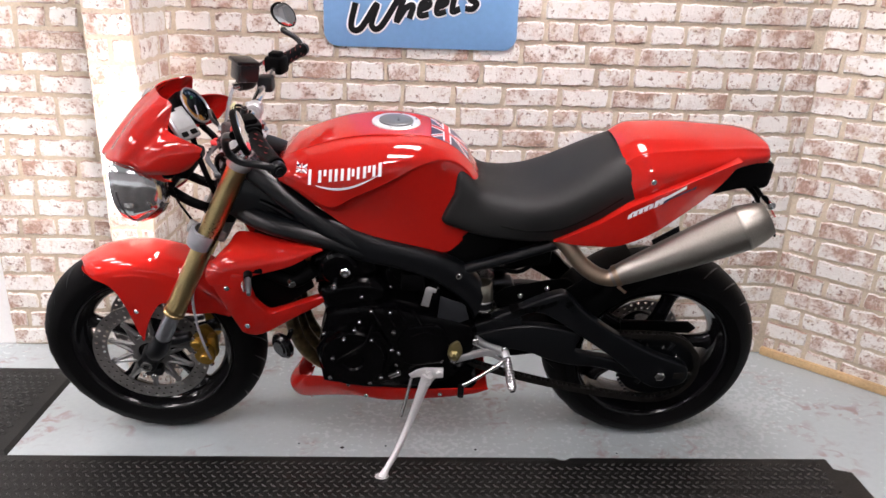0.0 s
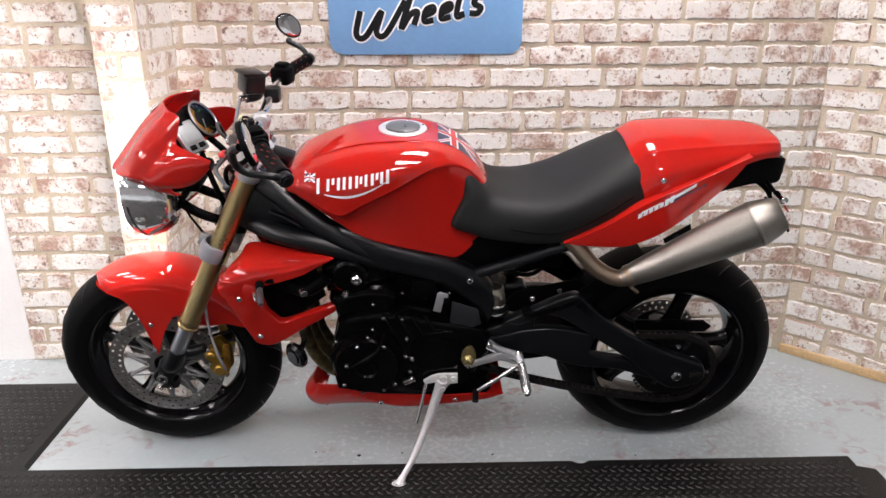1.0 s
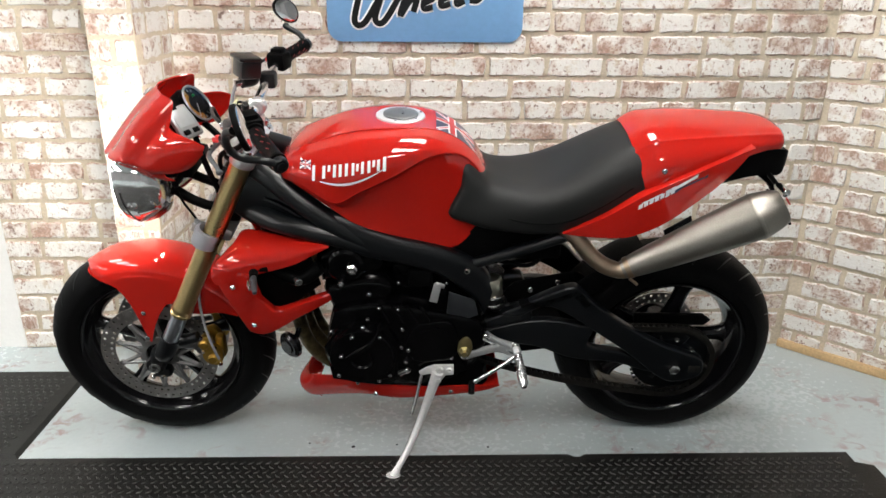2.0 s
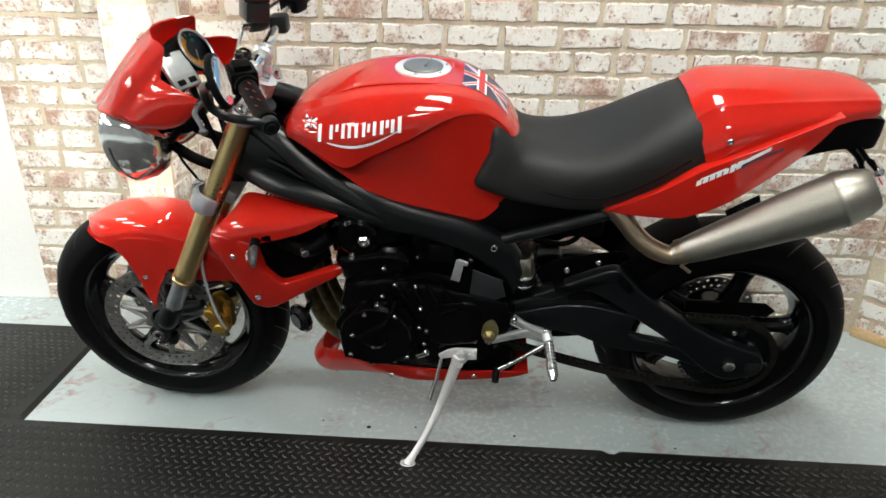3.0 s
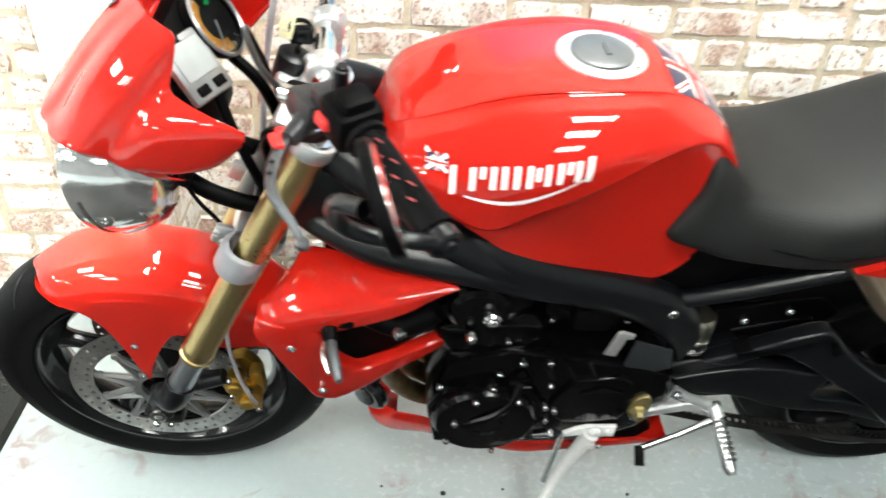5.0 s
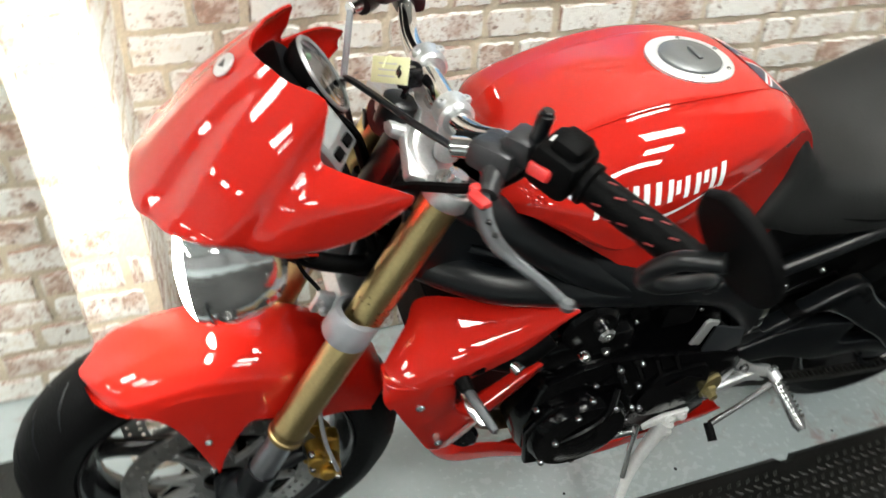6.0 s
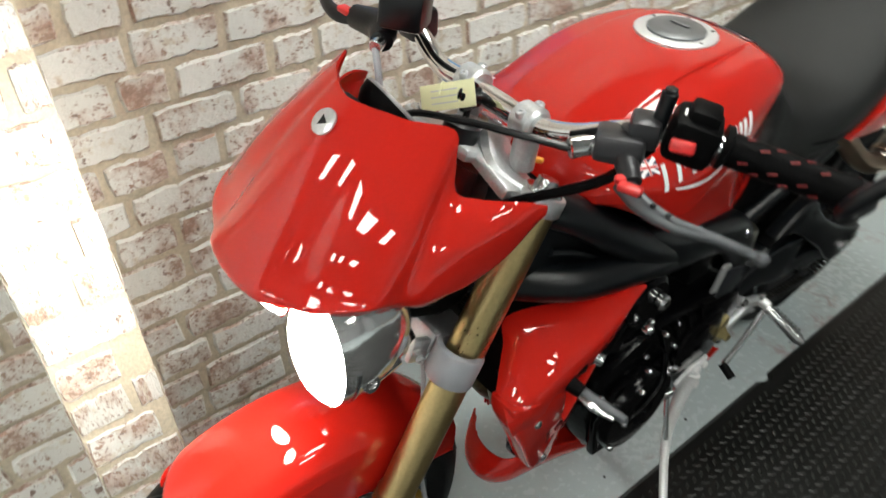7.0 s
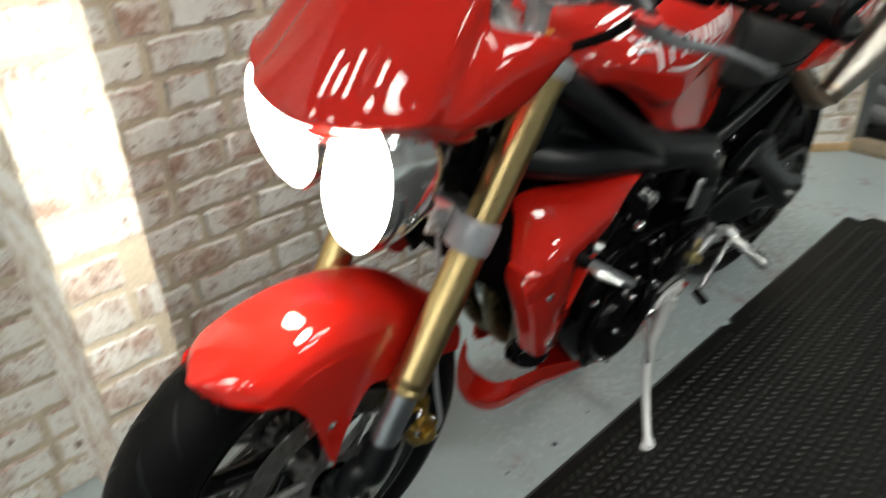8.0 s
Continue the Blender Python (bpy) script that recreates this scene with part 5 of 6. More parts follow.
for s in (-1, 1):
    part("crank_cover", join(lathe([(0, 0.088), (0.02, 0.088), (0.032, 0.08), (0.036, 0.06), (0.036, 0.03), (0.032, 0.026), (0.032, 0)], (-0.13, s * 0.148, 0.38), (-0.13, s * 0.3, 0.38), 40), plate([(-0.225, 0.40), (-0.21, 0.30), (-0.13, 0.285), (-0.05, 0.30), (-0.03, 0.40), (-0.06, 0.46), (-0.19, 0.46)], s * 0.146, s * 0.165, 0.006)), ENGINE, ENG)
    part("sprocket_cover", join(plate([(0.01, 0.47), (0.09, 0.475), (0.115, 0.43), (0.11, 0.37), (0.06, 0.35), (0.0, 0.355), (-0.02, 0.41)], s * 0.146, s * 0.160, 0.008, 3), plate([(0.02, 0.445), (0.055, 0.462), (0.095, 0.445), (0.055, 0.45)], s * 0.160, s * 0.165, 0.001)), ENGINE, ENG)
    part("cam_cover", lathe([(0, 0.045), (0.012, 0.045), (0.018, 0.038), (0.018, 0)], (-0.16, s * 0.14, 0.635), (-0.16, s * 0.3, 0.635), 30), ENGINE, ENG)
    part("throttle_body", join(rod((-0.03, s * 0.09, 0.60), (0.05, s * 0.09, 0.645), 0.026, n=20), box((0.02, s * 0.10, 0.585), (0.06, 0.06, 0.05), 0.008)), PLASTIC, ENG)
    part("case_rib", join(*[tube([(-0.06 + 0.035 * k, s * 0.152, 0.47), (-0.085 + 0.035 * k, s * 0.152, 0.52)], 0.005, 6) for k in range(4)], tube([(-0.20, s * 0.17, 0.36), (-0.15, s * 0.185, 0.395), (-0.10, s * 0.185, 0.435), (-0.08, s * 0.165, 0.48)], 0.006, 8, 12)), ENGINE, ENG)
    flanks = [BVHTree.FromPolygons([v.co for v in o.data.vertices], [tuple(p.vertices) for p in o.data.polygons]) for o in (ENG, *ENG.children) if "bolt" not in o.name]
    for x, z in ((-0.205, 0.44), (-0.082, 0.518), (-0.036, 0.508), (-0.112, 0.479), (-0.123, 0.467), (-0.15, 0.448), (-0.026, 0.448), (-0.082, 0.445), (-0.013, 0.39), (-0.107, 0.548), (-0.036, 0.556), (-0.18, 0.39), (-0.03, 0.40), (-0.19, 0.325), (-0.145, 0.29), (-0.09, 0.285), (0.085, 0.555), (-0.02, 0.345), (0.10, 0.36), (-0.06, 0.315)):
        ray_from = Vector((x, s * 0.4, z))
        hits = [h[0] for h in (tree.ray_cast(ray_from, Vector((0, -s, 0))) for tree in flanks) if h[0] is not None]
        if hits:
            at = max(hits, key=lambda h: s * h.y)
            part("case_bolt", lathe([(-0.004, 0.0058), (0.003, 0.0058), (0.0055, 0.0050), (0.0070, 0.0032), (0.0074, 0)], at, at + Vector((0, s, 0)), 12), BOLT_STEEL, ENG)
part("breather_clip", join(plate([(0.053, 0.584), (0.060, 0.588), (0.080, 0.580), (0.078, 0.570), (0.070, 0.572), (0.061, 0.528), (0.042, 0.533)], -0.146, -0.152, 0.002)), ALLOY, ENG, "bright bracket on the engine flank")
part("neutral_sensor", rod((-0.035, -0.16, 0.315), (-0.01, -0.17, 0.335), 0.008), STEEL, ENG)
part("flange", join(plate([(0.111, 0.390), (0.122, 0.415), (0.141, 0.424), (0.153, 0.395), (0.142, 0.363), (0.125, 0.360)], -0.148, -0.158, 0.003, 3), lathe([(0, 0), (0, 0.015), (0.006, 0.014), (0.010, 0.009), (0.018, 0.008), (0.019, 0)], (0.131, -0.157, 0.385), (0.131, -0.3, 0.385), 6)), material("dull_brass", (0.30, 0.25, 0.12), 0.4, metal=0.9, vary=0.2), ENG, "brass-coloured pivot flange")
# exhaust
hdr = []
for k in (-1, 0, 1):
    hdr.append(tube([(-0.235, 0.085 * k, 0.60), (-0.285, 0.085 * k, 0.56), (-0.30, 0.08 * k, 0.46), (-0.275, 0.06 * k, 0.33), (-0.20, 0.045 * k, 0.255), (-0.06, 0.03 * k, 0.225), (0.10, 0.02 * k, 0.225)], 0.0185, 14, 40))
HEADER = material("dark_header", (0.08, 0.068, 0.045), 0.30, metal=0.9, vary=0.3, tint=(0.26, 0.20, 0.10))
for bm in hdr:
    part("header_pipe", bm, HEADER, BIKE, "dark bronze exhaust header pipe")
part("link_pipe", tube([(0.30, -0.06, 0.735), (0.345, -0.10, 0.728), (0.37, -0.12, 0.718), (0.395, -0.132, 0.70), (0.43, -0.150, 0.662), (0.465, -0.162, 0.640), (0.50, -0.168, 0.632), (0.53, -0.170, 0.640)], [0.02, 0.02, 0.02, 0.02, 0.02, 0.02, 0.02, 0.021], 20, 60), PIPE, BIKE, "straw-tinted steel link pipe")
c0, c1 = Vector((0.505, -0.1685, 0.634)), Vector((0.835, -0.203, 0.822))
L = (c1 - c0).length
CAN = part("silencer", lathe([(0, 0.0), (0, 0.0225), (0.012, 0.0235), (0.014, 0.026), (0.02, 0.026), (0.03, 0.0285), (0.07, 0.0332), (0.18, 0.044), (0.27, 0.0512), (L - 0.062, 0.054), (L - 0.058, 0.0544), (L - 0.05, 0.0532), (L - 0.02, 0.046), (L - 0.004, 0.0396), (L, 0.0364), (L, 0.03), (L - 0.03, 0.028), (L - 0.03, 0)], c0, c1, 48), TITAN, BIKE, "brushed steel conical silencer")
part("can_band", lathe([(L - 0.066, 0.054), (L - 0.065, 0.0547), (L - 0.056, 0.0547), (L - 0.055, 0.054)], c0, c1, 48), TITAN, CAN)
part("can_clamp", join(lathe([(0.008, 0.0245), (0.008, 0.0275), (0.02, 0.0275), (0.02, 0.0245)], c0, c1, 32), tube([(0.515, -0.20, 0.628), (0.535, -0.20, 0.612)], 0.004, 8)), PIPE, CAN)
part("can_bracket", join(plate([(0.60, 0.72), (0.66, 0.76), (0.665, 0.745), (0.64, 0.715), (0.635, 0.69), (0.615, 0.69)], -0.128, -0.135, 0.002), bolt((0.63, -0.136, 0.728), SIDE, 0.007, 0.01), bolt((0.625, -0.136, 0.70), SIDE, 0.006, 0.01)), BLACK, CAN)

# radiator and its cowls
RAD = part("radiator", box((-0.345, 0, 0.592), (0.035, 0.27, 0.19), 0.008, (0, 12, 0)), PLASTIC, BIKE, "black finned radiator")
for z in np.arange(0.507, 0.68, 0.011):
    part("fin", box((-0.364 + 0.21 * (0.592 - z), 0, z), (0.004, 0.26, 0.0035), 0, (0, 12, 0)), PLASTIC, RAD)
for s in (-1, 1):
    part("radiator_tank", join(plate([(-0.435, 0.65), (-0.34, 0.69), (-0.25, 0.675), (-0.225, 0.57), (-0.31, 0.505), (-0.375, 0.47), (-0.40, 0.52)], s * 0.118, s * 0.138, 0.008), tube([(-0.33, s * 0.14, 0.62), (-0.27, s * 0.15, 0.60), (-0.22, s * 0.145, 0.63)], 0.018, 12, 12)), PLASTIC, RAD)
    part("hose_clip", rod((-0.278, s * 0.158, 0.603), (-0.270, s * 0.172, 0.600), 0.010, n=14), STEEL, RAD)
ARM = [
    [(-0.460, 0.150, 0.655), (-0.465, 0.166, 0.652), (-0.470, 0.182, 0.642), (-0.470, 0.190, 0.626), (-0.462, 0.190, 0.606)],
    [(-0.425, 0.120, 0.686), (-0.432, 0.150, 0.681), (-0.440, 0.184, 0.665), (-0.440, 0.196, 0.644), (-0.430, 0.196, 0.616)],
    [(-0.397, 0.098, 0.708), (-0.392, 0.135, 0.701), (-0.386, 0.181, 0.684), (-0.382, 0.195, 0.662), (-0.374, 0.193, 0.634)],
    [(-0.300, 0.128, 0.704), (-0.298, 0.146, 0.700), (-0.294, 0.171, 0.690), (-0.288, 0.182, 0.676), (-0.280, 0.180, 0.655)],
    [(-0.240, 0.146, 0.700), (-0.237, 0.154, 0.698), (-0.232, 0.164, 0.693), (-0.229, 0.169, 0.687), (-0.226, 0.167, 0.678)],
    [(-0.196, 0.159, 0.696), (-0.196, 0.160, 0.695), (-0.195, 0.161, 0.694), (-0.195, 0.162, 0.693), (-0.194, 0.161, 0.692)],
]
for s in (-1, 1):
    arm = shell(skin([[(x, s * y, z) for x, y, z in r] for r in ARM], 30, 18), 0.003)
    low = plate([(-0.466, 0.655), (-0.464, 0.622), (-0.435, 0.548), (-0.408, 0.480), (-0.396, 0.462), (-0.352, 0.454), (-0.285, 0.483), (-0.212, 0.514), (-0.200, 0.528), (-0.206, 0.541), (-0.300, 0.523), (-0.330, 0.520), (-0.345, 0.534), (-0.370, 0.582), (-0.378, 0.640), (-0.430, 0.655)], -0.018, 0.0, 0.006, 3, 3)
    for v in low.verts:
        v.co.y = s * (0.197 + v.co.y * (1.5 if v.co.x > -0.37 else 2.4) - 0.36 * max(0, v.co.x + 0.375) - 0.35 * max(0, -v.co.x - 0.44) - 0.10 * max(0, 0.60 - v.co.z))
    COWL = part("radiator_cowl", join(arm, low), RED, BIKE, "glossy red radiator cowl")
    for x, y, z in ((-0.386, 0.188, 0.489), (-0.422, 0.196, 0.603)):
        part("cowl_bolt", bolt((x, s * (y - 0.004), z), (0, s, 0), 0.0065, 0.006), STEEL, COWL)
    IND = part("front_indicator", join(tube([(-0.372, s * 0.17, 0.645), (-0.366, s * 0.212, 0.642)], [0.014, 0.009], 12), box((-0.352, s * 0.186, 0.650), (0.034, 0.012, 0.016), 0.004)), PLASTIC, BIKE, "slim bullet indicator on a black stalk")
    part("indicator_body", lathe([(0, 0.0), (0.0, 0.0055), (0.006, 0.0072), (0.045, 0.0068), (0.064, 0.005), (0.068, 0)], (-0.366, s * 0.209, 0.642), (-0.352, s * 0.268, 0.637), 18), LEVER, IND, "dark grey indicator body")
    part("lens", tube([(-0.375, s * 0.214, 0.643), (-0.372, s * 0.236, 0.642), (-0.364, s * 0.262, 0.640)], [0.003, 0.005, 0.003], 10, 12), CHROME, IND, "bright indicator lens")
part("collector_box", plate([(-0.10, 0.225), (-0.12, 0.30), (0.0, 0.33), (0.175, 0.315), (0.188, 0.285), (0.18, 0.222)], -0.118, 0.118, 0.012, 2), PLASTIC, BIKE, "black exhaust collector box in the belly pan")
part("horn", join(rod((-0.312, -0.100, 0.372), (-0.328, -0.118, 0.370), 0.037, n=32, bevel=0.008), rod((-0.328, -0.118, 0.370), (-0.331, -0.122, 0.370), 0.02, n=20), tube([(-0.312, -0.100, 0.372), (-0.29, -0.08, 0.43)], 0.007, 8)), GLOSS_BLACK, BIKE)
# belly pan
PAN = [
    (-0.145, (0, 0.168), (0.06, 0.173), (0.10, 0.194), (0.118, 0.222), (0.122, 0.252)),
    (-0.05, (0, 0.190), (0.06, 0.192), (0.11, 0.200), (0.138, 0.214), (0.146, 0.260)),
    (0.06, (0, 0.192), (0.06, 0.194), (0.11, 0.203), (0.134, 0.216), (0.141, 0.252)),
    (0.15, (0, 0.202), (0.06, 0.204), (0.105, 0.212), (0.130, 0.222), (0.137, 0.252)),
    (0.20, (0, 0.214), (0.055, 0.216), (0.10, 0.222), (0.128, 0.230), (0.134, 0.250)),
    (0.232, (0, 0.236), (0.05, 0.237), (0.09, 0.239), (0.124, 0.242), (0.130, 0.247)),
]
NOSE_RINGS = [
    [(-0.304, 0, 0.216), (-0.301, -0.025, 0.217), (-0.295, -0.042, 0.221), (-0.287, -0.052, 0.227), (-0.281, -0.056, 0.233)],
    [(-0.331, 0, 0.170), (-0.324, -0.030, 0.174), (-0.307, -0.052, 0.187), (-0.289, -0.064, 0.209), (-0.277, -0.067, 0.236)],
    [(-0.302, 0, 0.130), (-0.297, -0.032, 0.137), (-0.284, -0.057, 0.160), (-0.270, -0.071, 0.198), (-0.262, -0.074, 0.240)],
    [(-0.222, 0, 0.140), (-0.221, -0.045, 0.149), (-0.219, -0.075, 0.176), (-0.217, -0.089, 0.215), (-0.216, -0.091, 0.250)],
]
pan_bm = skin([both_sides(r) for r in NOSE_RINGS] + rings_of(PAN), 60, 40)
# air opening in the floor of the pan
bmesh.ops.delete(pan_bm, geom=[f for f in pan_bm.faces if -0.045 < f.calc_center_median().y < 0.085 and -0.272 < f.calc_center_median().x < -0.165], context="FACES")
BELLY = part("belly_pan", shell(pan_bm, 0.004), RED, BIKE, "glossy red belly pan")
for s in (-1, 1):
    for x, z in ((-0.10, 0.238), (0.10, 0.236)):
        part("pan_bolt", bolt((x, s * 0.147 if x < 0 else s * 0.137, z), (0, s, 0), 0.006, 0.006), STEEL, BELLY)
# swingarm, shock, hugger
for s in (-1, 1):
    part("swingarm", join(
        plate([(0.225, 0.478), (0.296, 0.512), (0.350, 0.540), (0.404, 0.558), (0.432, 0.540), (0.467, 0.502), (0.552, 0.437), (0.65, 0.379), (0.73, 0.345), (0.772, 0.325), (0.772, 0.272), (0.70, 0.252), (0.645, 0.280), (0.56, 0.355), (0.466, 0.424), (0.403, 0.470), (0.338, 0.500), (0.272, 0.470)], s * 0.098, s * 0.128, 0.010, 3, 3),
        plate([(0.150, 0.405), (0.219, 0.430), (0.289, 0.447), (0.360, 0.450), (0.430, 0.436), (0.470, 0.424), (0.458, 0.374), (0.495, 0.358), (0.560, 0.345), (0.62, 0.310), (0.64, 0.280), (0.537, 0.315), (0.467, 0.322), (0.400, 0.336), (0.330, 0.366), (0.274, 0.376), (0.205, 0.378), (0.150, 0.368)], s * 0.094, s * 0.120, 0.010, 3, 3),
        plate([(0.17, 0.44), (0.24, 0.465), (0.30, 0.472), (0.30, 0.43), (0.20, 0.38), (0.165, 0.37)], s * 0.055, s * 0.110, 0.012, 3, 3)), BLACK, BIKE, "satin black gull-shaped swingarm")
part("arm_bridge", box((0.22, 0, 0.41), (0.07, 0.22, 0.07), 0.015), BLACK, BIKE)
part("rear_axle", join(rod((0.698, -0.136, 0.300), (0.698, 0.142, 0.300), 0.010, n=20), lathe([(0, 0.0), (0, 0.015), (0.010, 0.015), (0.012, 0.012), (0.012, 0)], (0.698, -0.126, 0.300), (0.698, -0.3, 0.300), 6)), STEEL, BIKE)
part("chain_adjuster", join(box((0.752, -0.129, 0.298), (0.030, 0.004, 0.020), 0.002), rod((0.772, -0.115, 0.297), (0.792, -0.115, 0.297), 0.004)), CHAIN, BIKE)
part("chain_guard", plate([(0.27, 0.505), (0.36, 0.528), (0.40, 0.545), (0.415, 0.55), (0.43, 0.538), (0.455, 0.505), (0.44, 0.49), (0.405, 0.525), (0.35, 0.505), (0.28, 0.485)], -0.098, -0.128, 0.003), PLASTIC, BIKE)
part("torque_arm", plate([(0.598, 0.411), (0.791, 0.407), (0.813, 0.39), (0.797, 0.373), (0.603, 0.377)], -0.035, -0.020, 0.004), PLASTIC, BIKE)
GP = part("hugger_panel", plate([(0.235, 0.495), (0.262, 0.528), (0.33, 0.545), (0.405, 0.560), (0.435, 0.555), (0.475, 0.508), (0.44, 0.485), (0.34, 0.47), (0.26, 0.465)], -0.052, -0.058, 0.003, 2), PLASTIC, BIKE)
part("panel_edge", tube([(0.29, -0.060, 0.482), (0.36, -0.060, 0.502), (0.412, -0.060, 0.515), (0.425, -0.060, 0.510), (0.45, -0.060, 0.488)], 0.003, 8, 20), GLOSS_BLACK, GP)
for x, z in ((0.305, 0.508), (0.375, 0.532)):
    part("guard_bolt", bolt((x, -0.058, z), SIDE, 0.008, 0.008), STEEL, GP)
hug = []
for deg in (178, 165, 150, 135, 120, 108):
    a = math.radians(deg)
    hug.append(both_sides([(REAR.x + r * math.cos(a), -y, REAR.z + r * math.sin(a)) for y, r in ((0, 0.330), (0.05, 0.326), (0.085, 0.308), (0.098, 0.28), (0.10, 0.255 if deg > 110 else 0.28))]))
part("rear_hugger", join(shell(skin(hug, 26, 20), 0.003), plate([(0.40, 0.545), (0.47, 0.60), (0.53, 0.62), (0.52, 0.585), (0.47, 0.53), (0.43, 0.50)], -0.105, -0.099, 0.002)), PLASTIC, BIKE, "matt black rear hugger")
part("lower_tray", plate([(0.16, 0.34), (0.30, 0.335), (0.42, 0.36), (0.44, 0.40), (0.40, 0.42), (0.25, 0.40), (0.16, 0.41)], -0.10, 0.10, 0.01, 2), PLASTIC, BIKE)
SH = part("rear_shock", join(rod((0.205, 0.0, 0.62), (0.20, 0.0, 0.44), 0.022, n=20), lathe([(0, 0.0), (0, 0.03), (0.035, 0.032), (0.04, 0.028), (0.04, 0)], (0.205, -0.05, 0.565), (0.203, -0.05, 0.50), 24)), STEEL, BIKE, "steel shock absorber with a black spring")
hel = [(0.2 + 0.036 * math.cos(a), -0.05 + 0.036 * math.sin(a), 0.505 - 0.0095 * a / 1.6) for a in np.linspace(0, 16, 90)]
part("spring", tube(hel, 0.0055, 8), PLASTIC, SH)
part("shock_reservoir", lathe([(0, 0.0), (0, 0.020), (0.005, 0.0235), (0.046, 0.0245), (0.050, 0.023), (0.052, 0)], (0.200, -0.100, 0.572), (0.207, -0.098, 0.50), 28), material("brassy_steel", (0.42, 0.40, 0.33), 0.3, metal=1.0, vary=0.15), SH)
for z in (0.524, 0.501):
    part("shock_collar", lathe([(0, 0.018), (0, 0.0255), (0.002, 0.0265), (0.004, 0.0265), (0.006, 0.0255), (0.006, 0.018)], (0.2045, -0.099, z), (0.206, -0.0985, z - 0.02), 28, closed=True), CHROME, SH)
part("shock_body", rod((0.203, -0.099, 0.522), (0.208, -0.098, 0.488), 0.0235, n=24), BLACK, SH)
part("battery_tray", join(box((0.27, 0, 0.66), (0.20, 0.18, 0.09), 0.01), tube([(0.16, -0.09, 0.64), (0.22, -0.10, 0.62), (0.30, -0.085, 0.60), (0.36, -0.06, 0.66)], 0.006, 8, 16), tube([(0.13, -0.07, 0.52), (0.2, -0.09, 0.47), (0.28, -0.09, 0.46)], 0.005, 8, 12)), PLASTIC, BIKE)
# foot pegs and levers
for s in (-1, 1):
    y = s * 0.142
    SET = part("footrest_hanger", join(
        plate([(0.128, 0.372), (0.145, 0.376), (0.195, 0.394), (0.225, 0.402), (0.262, 0.40), (0.272, 0.385), (0.266, 0.368), (0.248, 0.365), (0.215, 0.378), (0.14, 0.355), (0.126, 0.36)], y, y + s * 0.014, 0.004, 2),
        tube([(0.185, y + s * 0.006, 0.43), (0.215, y + s * 0.008, 0.412), (0.255, y + s * 0.006, 0.392)], [0.010, 0.008, 0.010], 10, 8),
        tube([(0.262, y + s * 0.008, 0.395), (0.268, y + s * 0.03, 0.385)], 0.011, 12)), ALLOY, BIKE, "polished alloy footrest hanger")
    for x, z in ((0.187, 0.43), (0.132, 0.365), (0.262, 0.402)):
        part("hanger_bolt", bolt((x, y + s * 0.012, z), (0, s, 0), 0.0085, 0.008), STEEL, SET)
    part("footpeg", join(rod((0.266, s * 0.165, 0.384), (0.268, s * 0.18, 0.379), 0.010), tube([(0.268, s * 0.175, 0.380), (0.276, s * 0.245, 0.350), (0.277, s * 0.256, 0.346)], [0.011, 0.012, 0.007], 10), *[box((0.268 + 0.0012 * k, s * (0.182 + 0.008 * k), 0.3885 - 0.0033 * k), (0.018, 0.003, 0.006), 0.001, (s * 22, 0, 0)) for k in range(8)]), STEEL, SET, "ribbed steel footpeg")
GL = part("gear_lever", tube([(0.262, -0.170, 0.374), (0.21, -0.175, 0.335), (0.155, -0.178, 0.297)], [0.006, 0.005, 0.006], 10), STEEL, BIKE)
part("toe_piece", tube([(0.153, -0.175, 0.298), (0.150, -0.205, 0.284)], 0.0085, 12), PLASTIC, GL)
part("shift_rod", tube([(0.155, -0.14, 0.425), (0.26, -0.155, 0.375)], 0.004, 8), STEEL, GL)
# side stand
STAND = part("side_stand", join(tube([(0.064, -0.164, 0.322), (0.050, -0.165, 0.27), (0.027, -0.174, 0.195), (0.006, -0.195, 0.145), (-0.018, -0.224, 0.100), (-0.044, -0.254, 0.066)], [0.015, 0.013, 0.0105, 0.009, 0.0085, 0.0085], 14, 24), tube([(-0.042, -0.252, 0.069), (-0.046, -0.257, 0.063), (-0.050, -0.262, 0.057), (-0.052, -0.264, 0.053)], [0.0085, 0.0105, 0.012, 0.012], 16, 12), moved(lathe([(0, 0), (0, 0.0145), (0.003, 0.0155), (0.007, 0.0145), (0.008, 0)], (0, 0, 0), (0, 0, 1), 20), pose(-0.054, -0.265, 0.0512, -8.5) @ Matrix.Diagonal((1.25, 0.85, 1, 1)))), STAND_ALLOY, BIKE, "bare alloy side stand, folded out")
part("stand_bracket", join(plate([(0.015, 0.320), (0.035, 0.335), (0.055, 0.342), (0.105, 0.342), (0.105, 0.312), (0.085, 0.310), (0.075, 0.295), (0.055, 0.292), (0.045, 0.315), (0.02, 0.31)], -0.156, -0.164, 0.002), bolt((0.068, -0.164, 0.330), SIDE, 0.010, 0.008), bolt((0.094, -0.164, 0.328), SIDE, 0.008, 0.006), bolt((0.064, -0.170, 0.303), SIDE, 0.009, 0.01)), STAND_ALLOY, STAND)
part("stand_spring", tube([(0.025, -0.14, 0.315), (0.01, -0.165, 0.25), (-0.005, -0.19, 0.20)], 0.005, 8), STEEL, STAND)

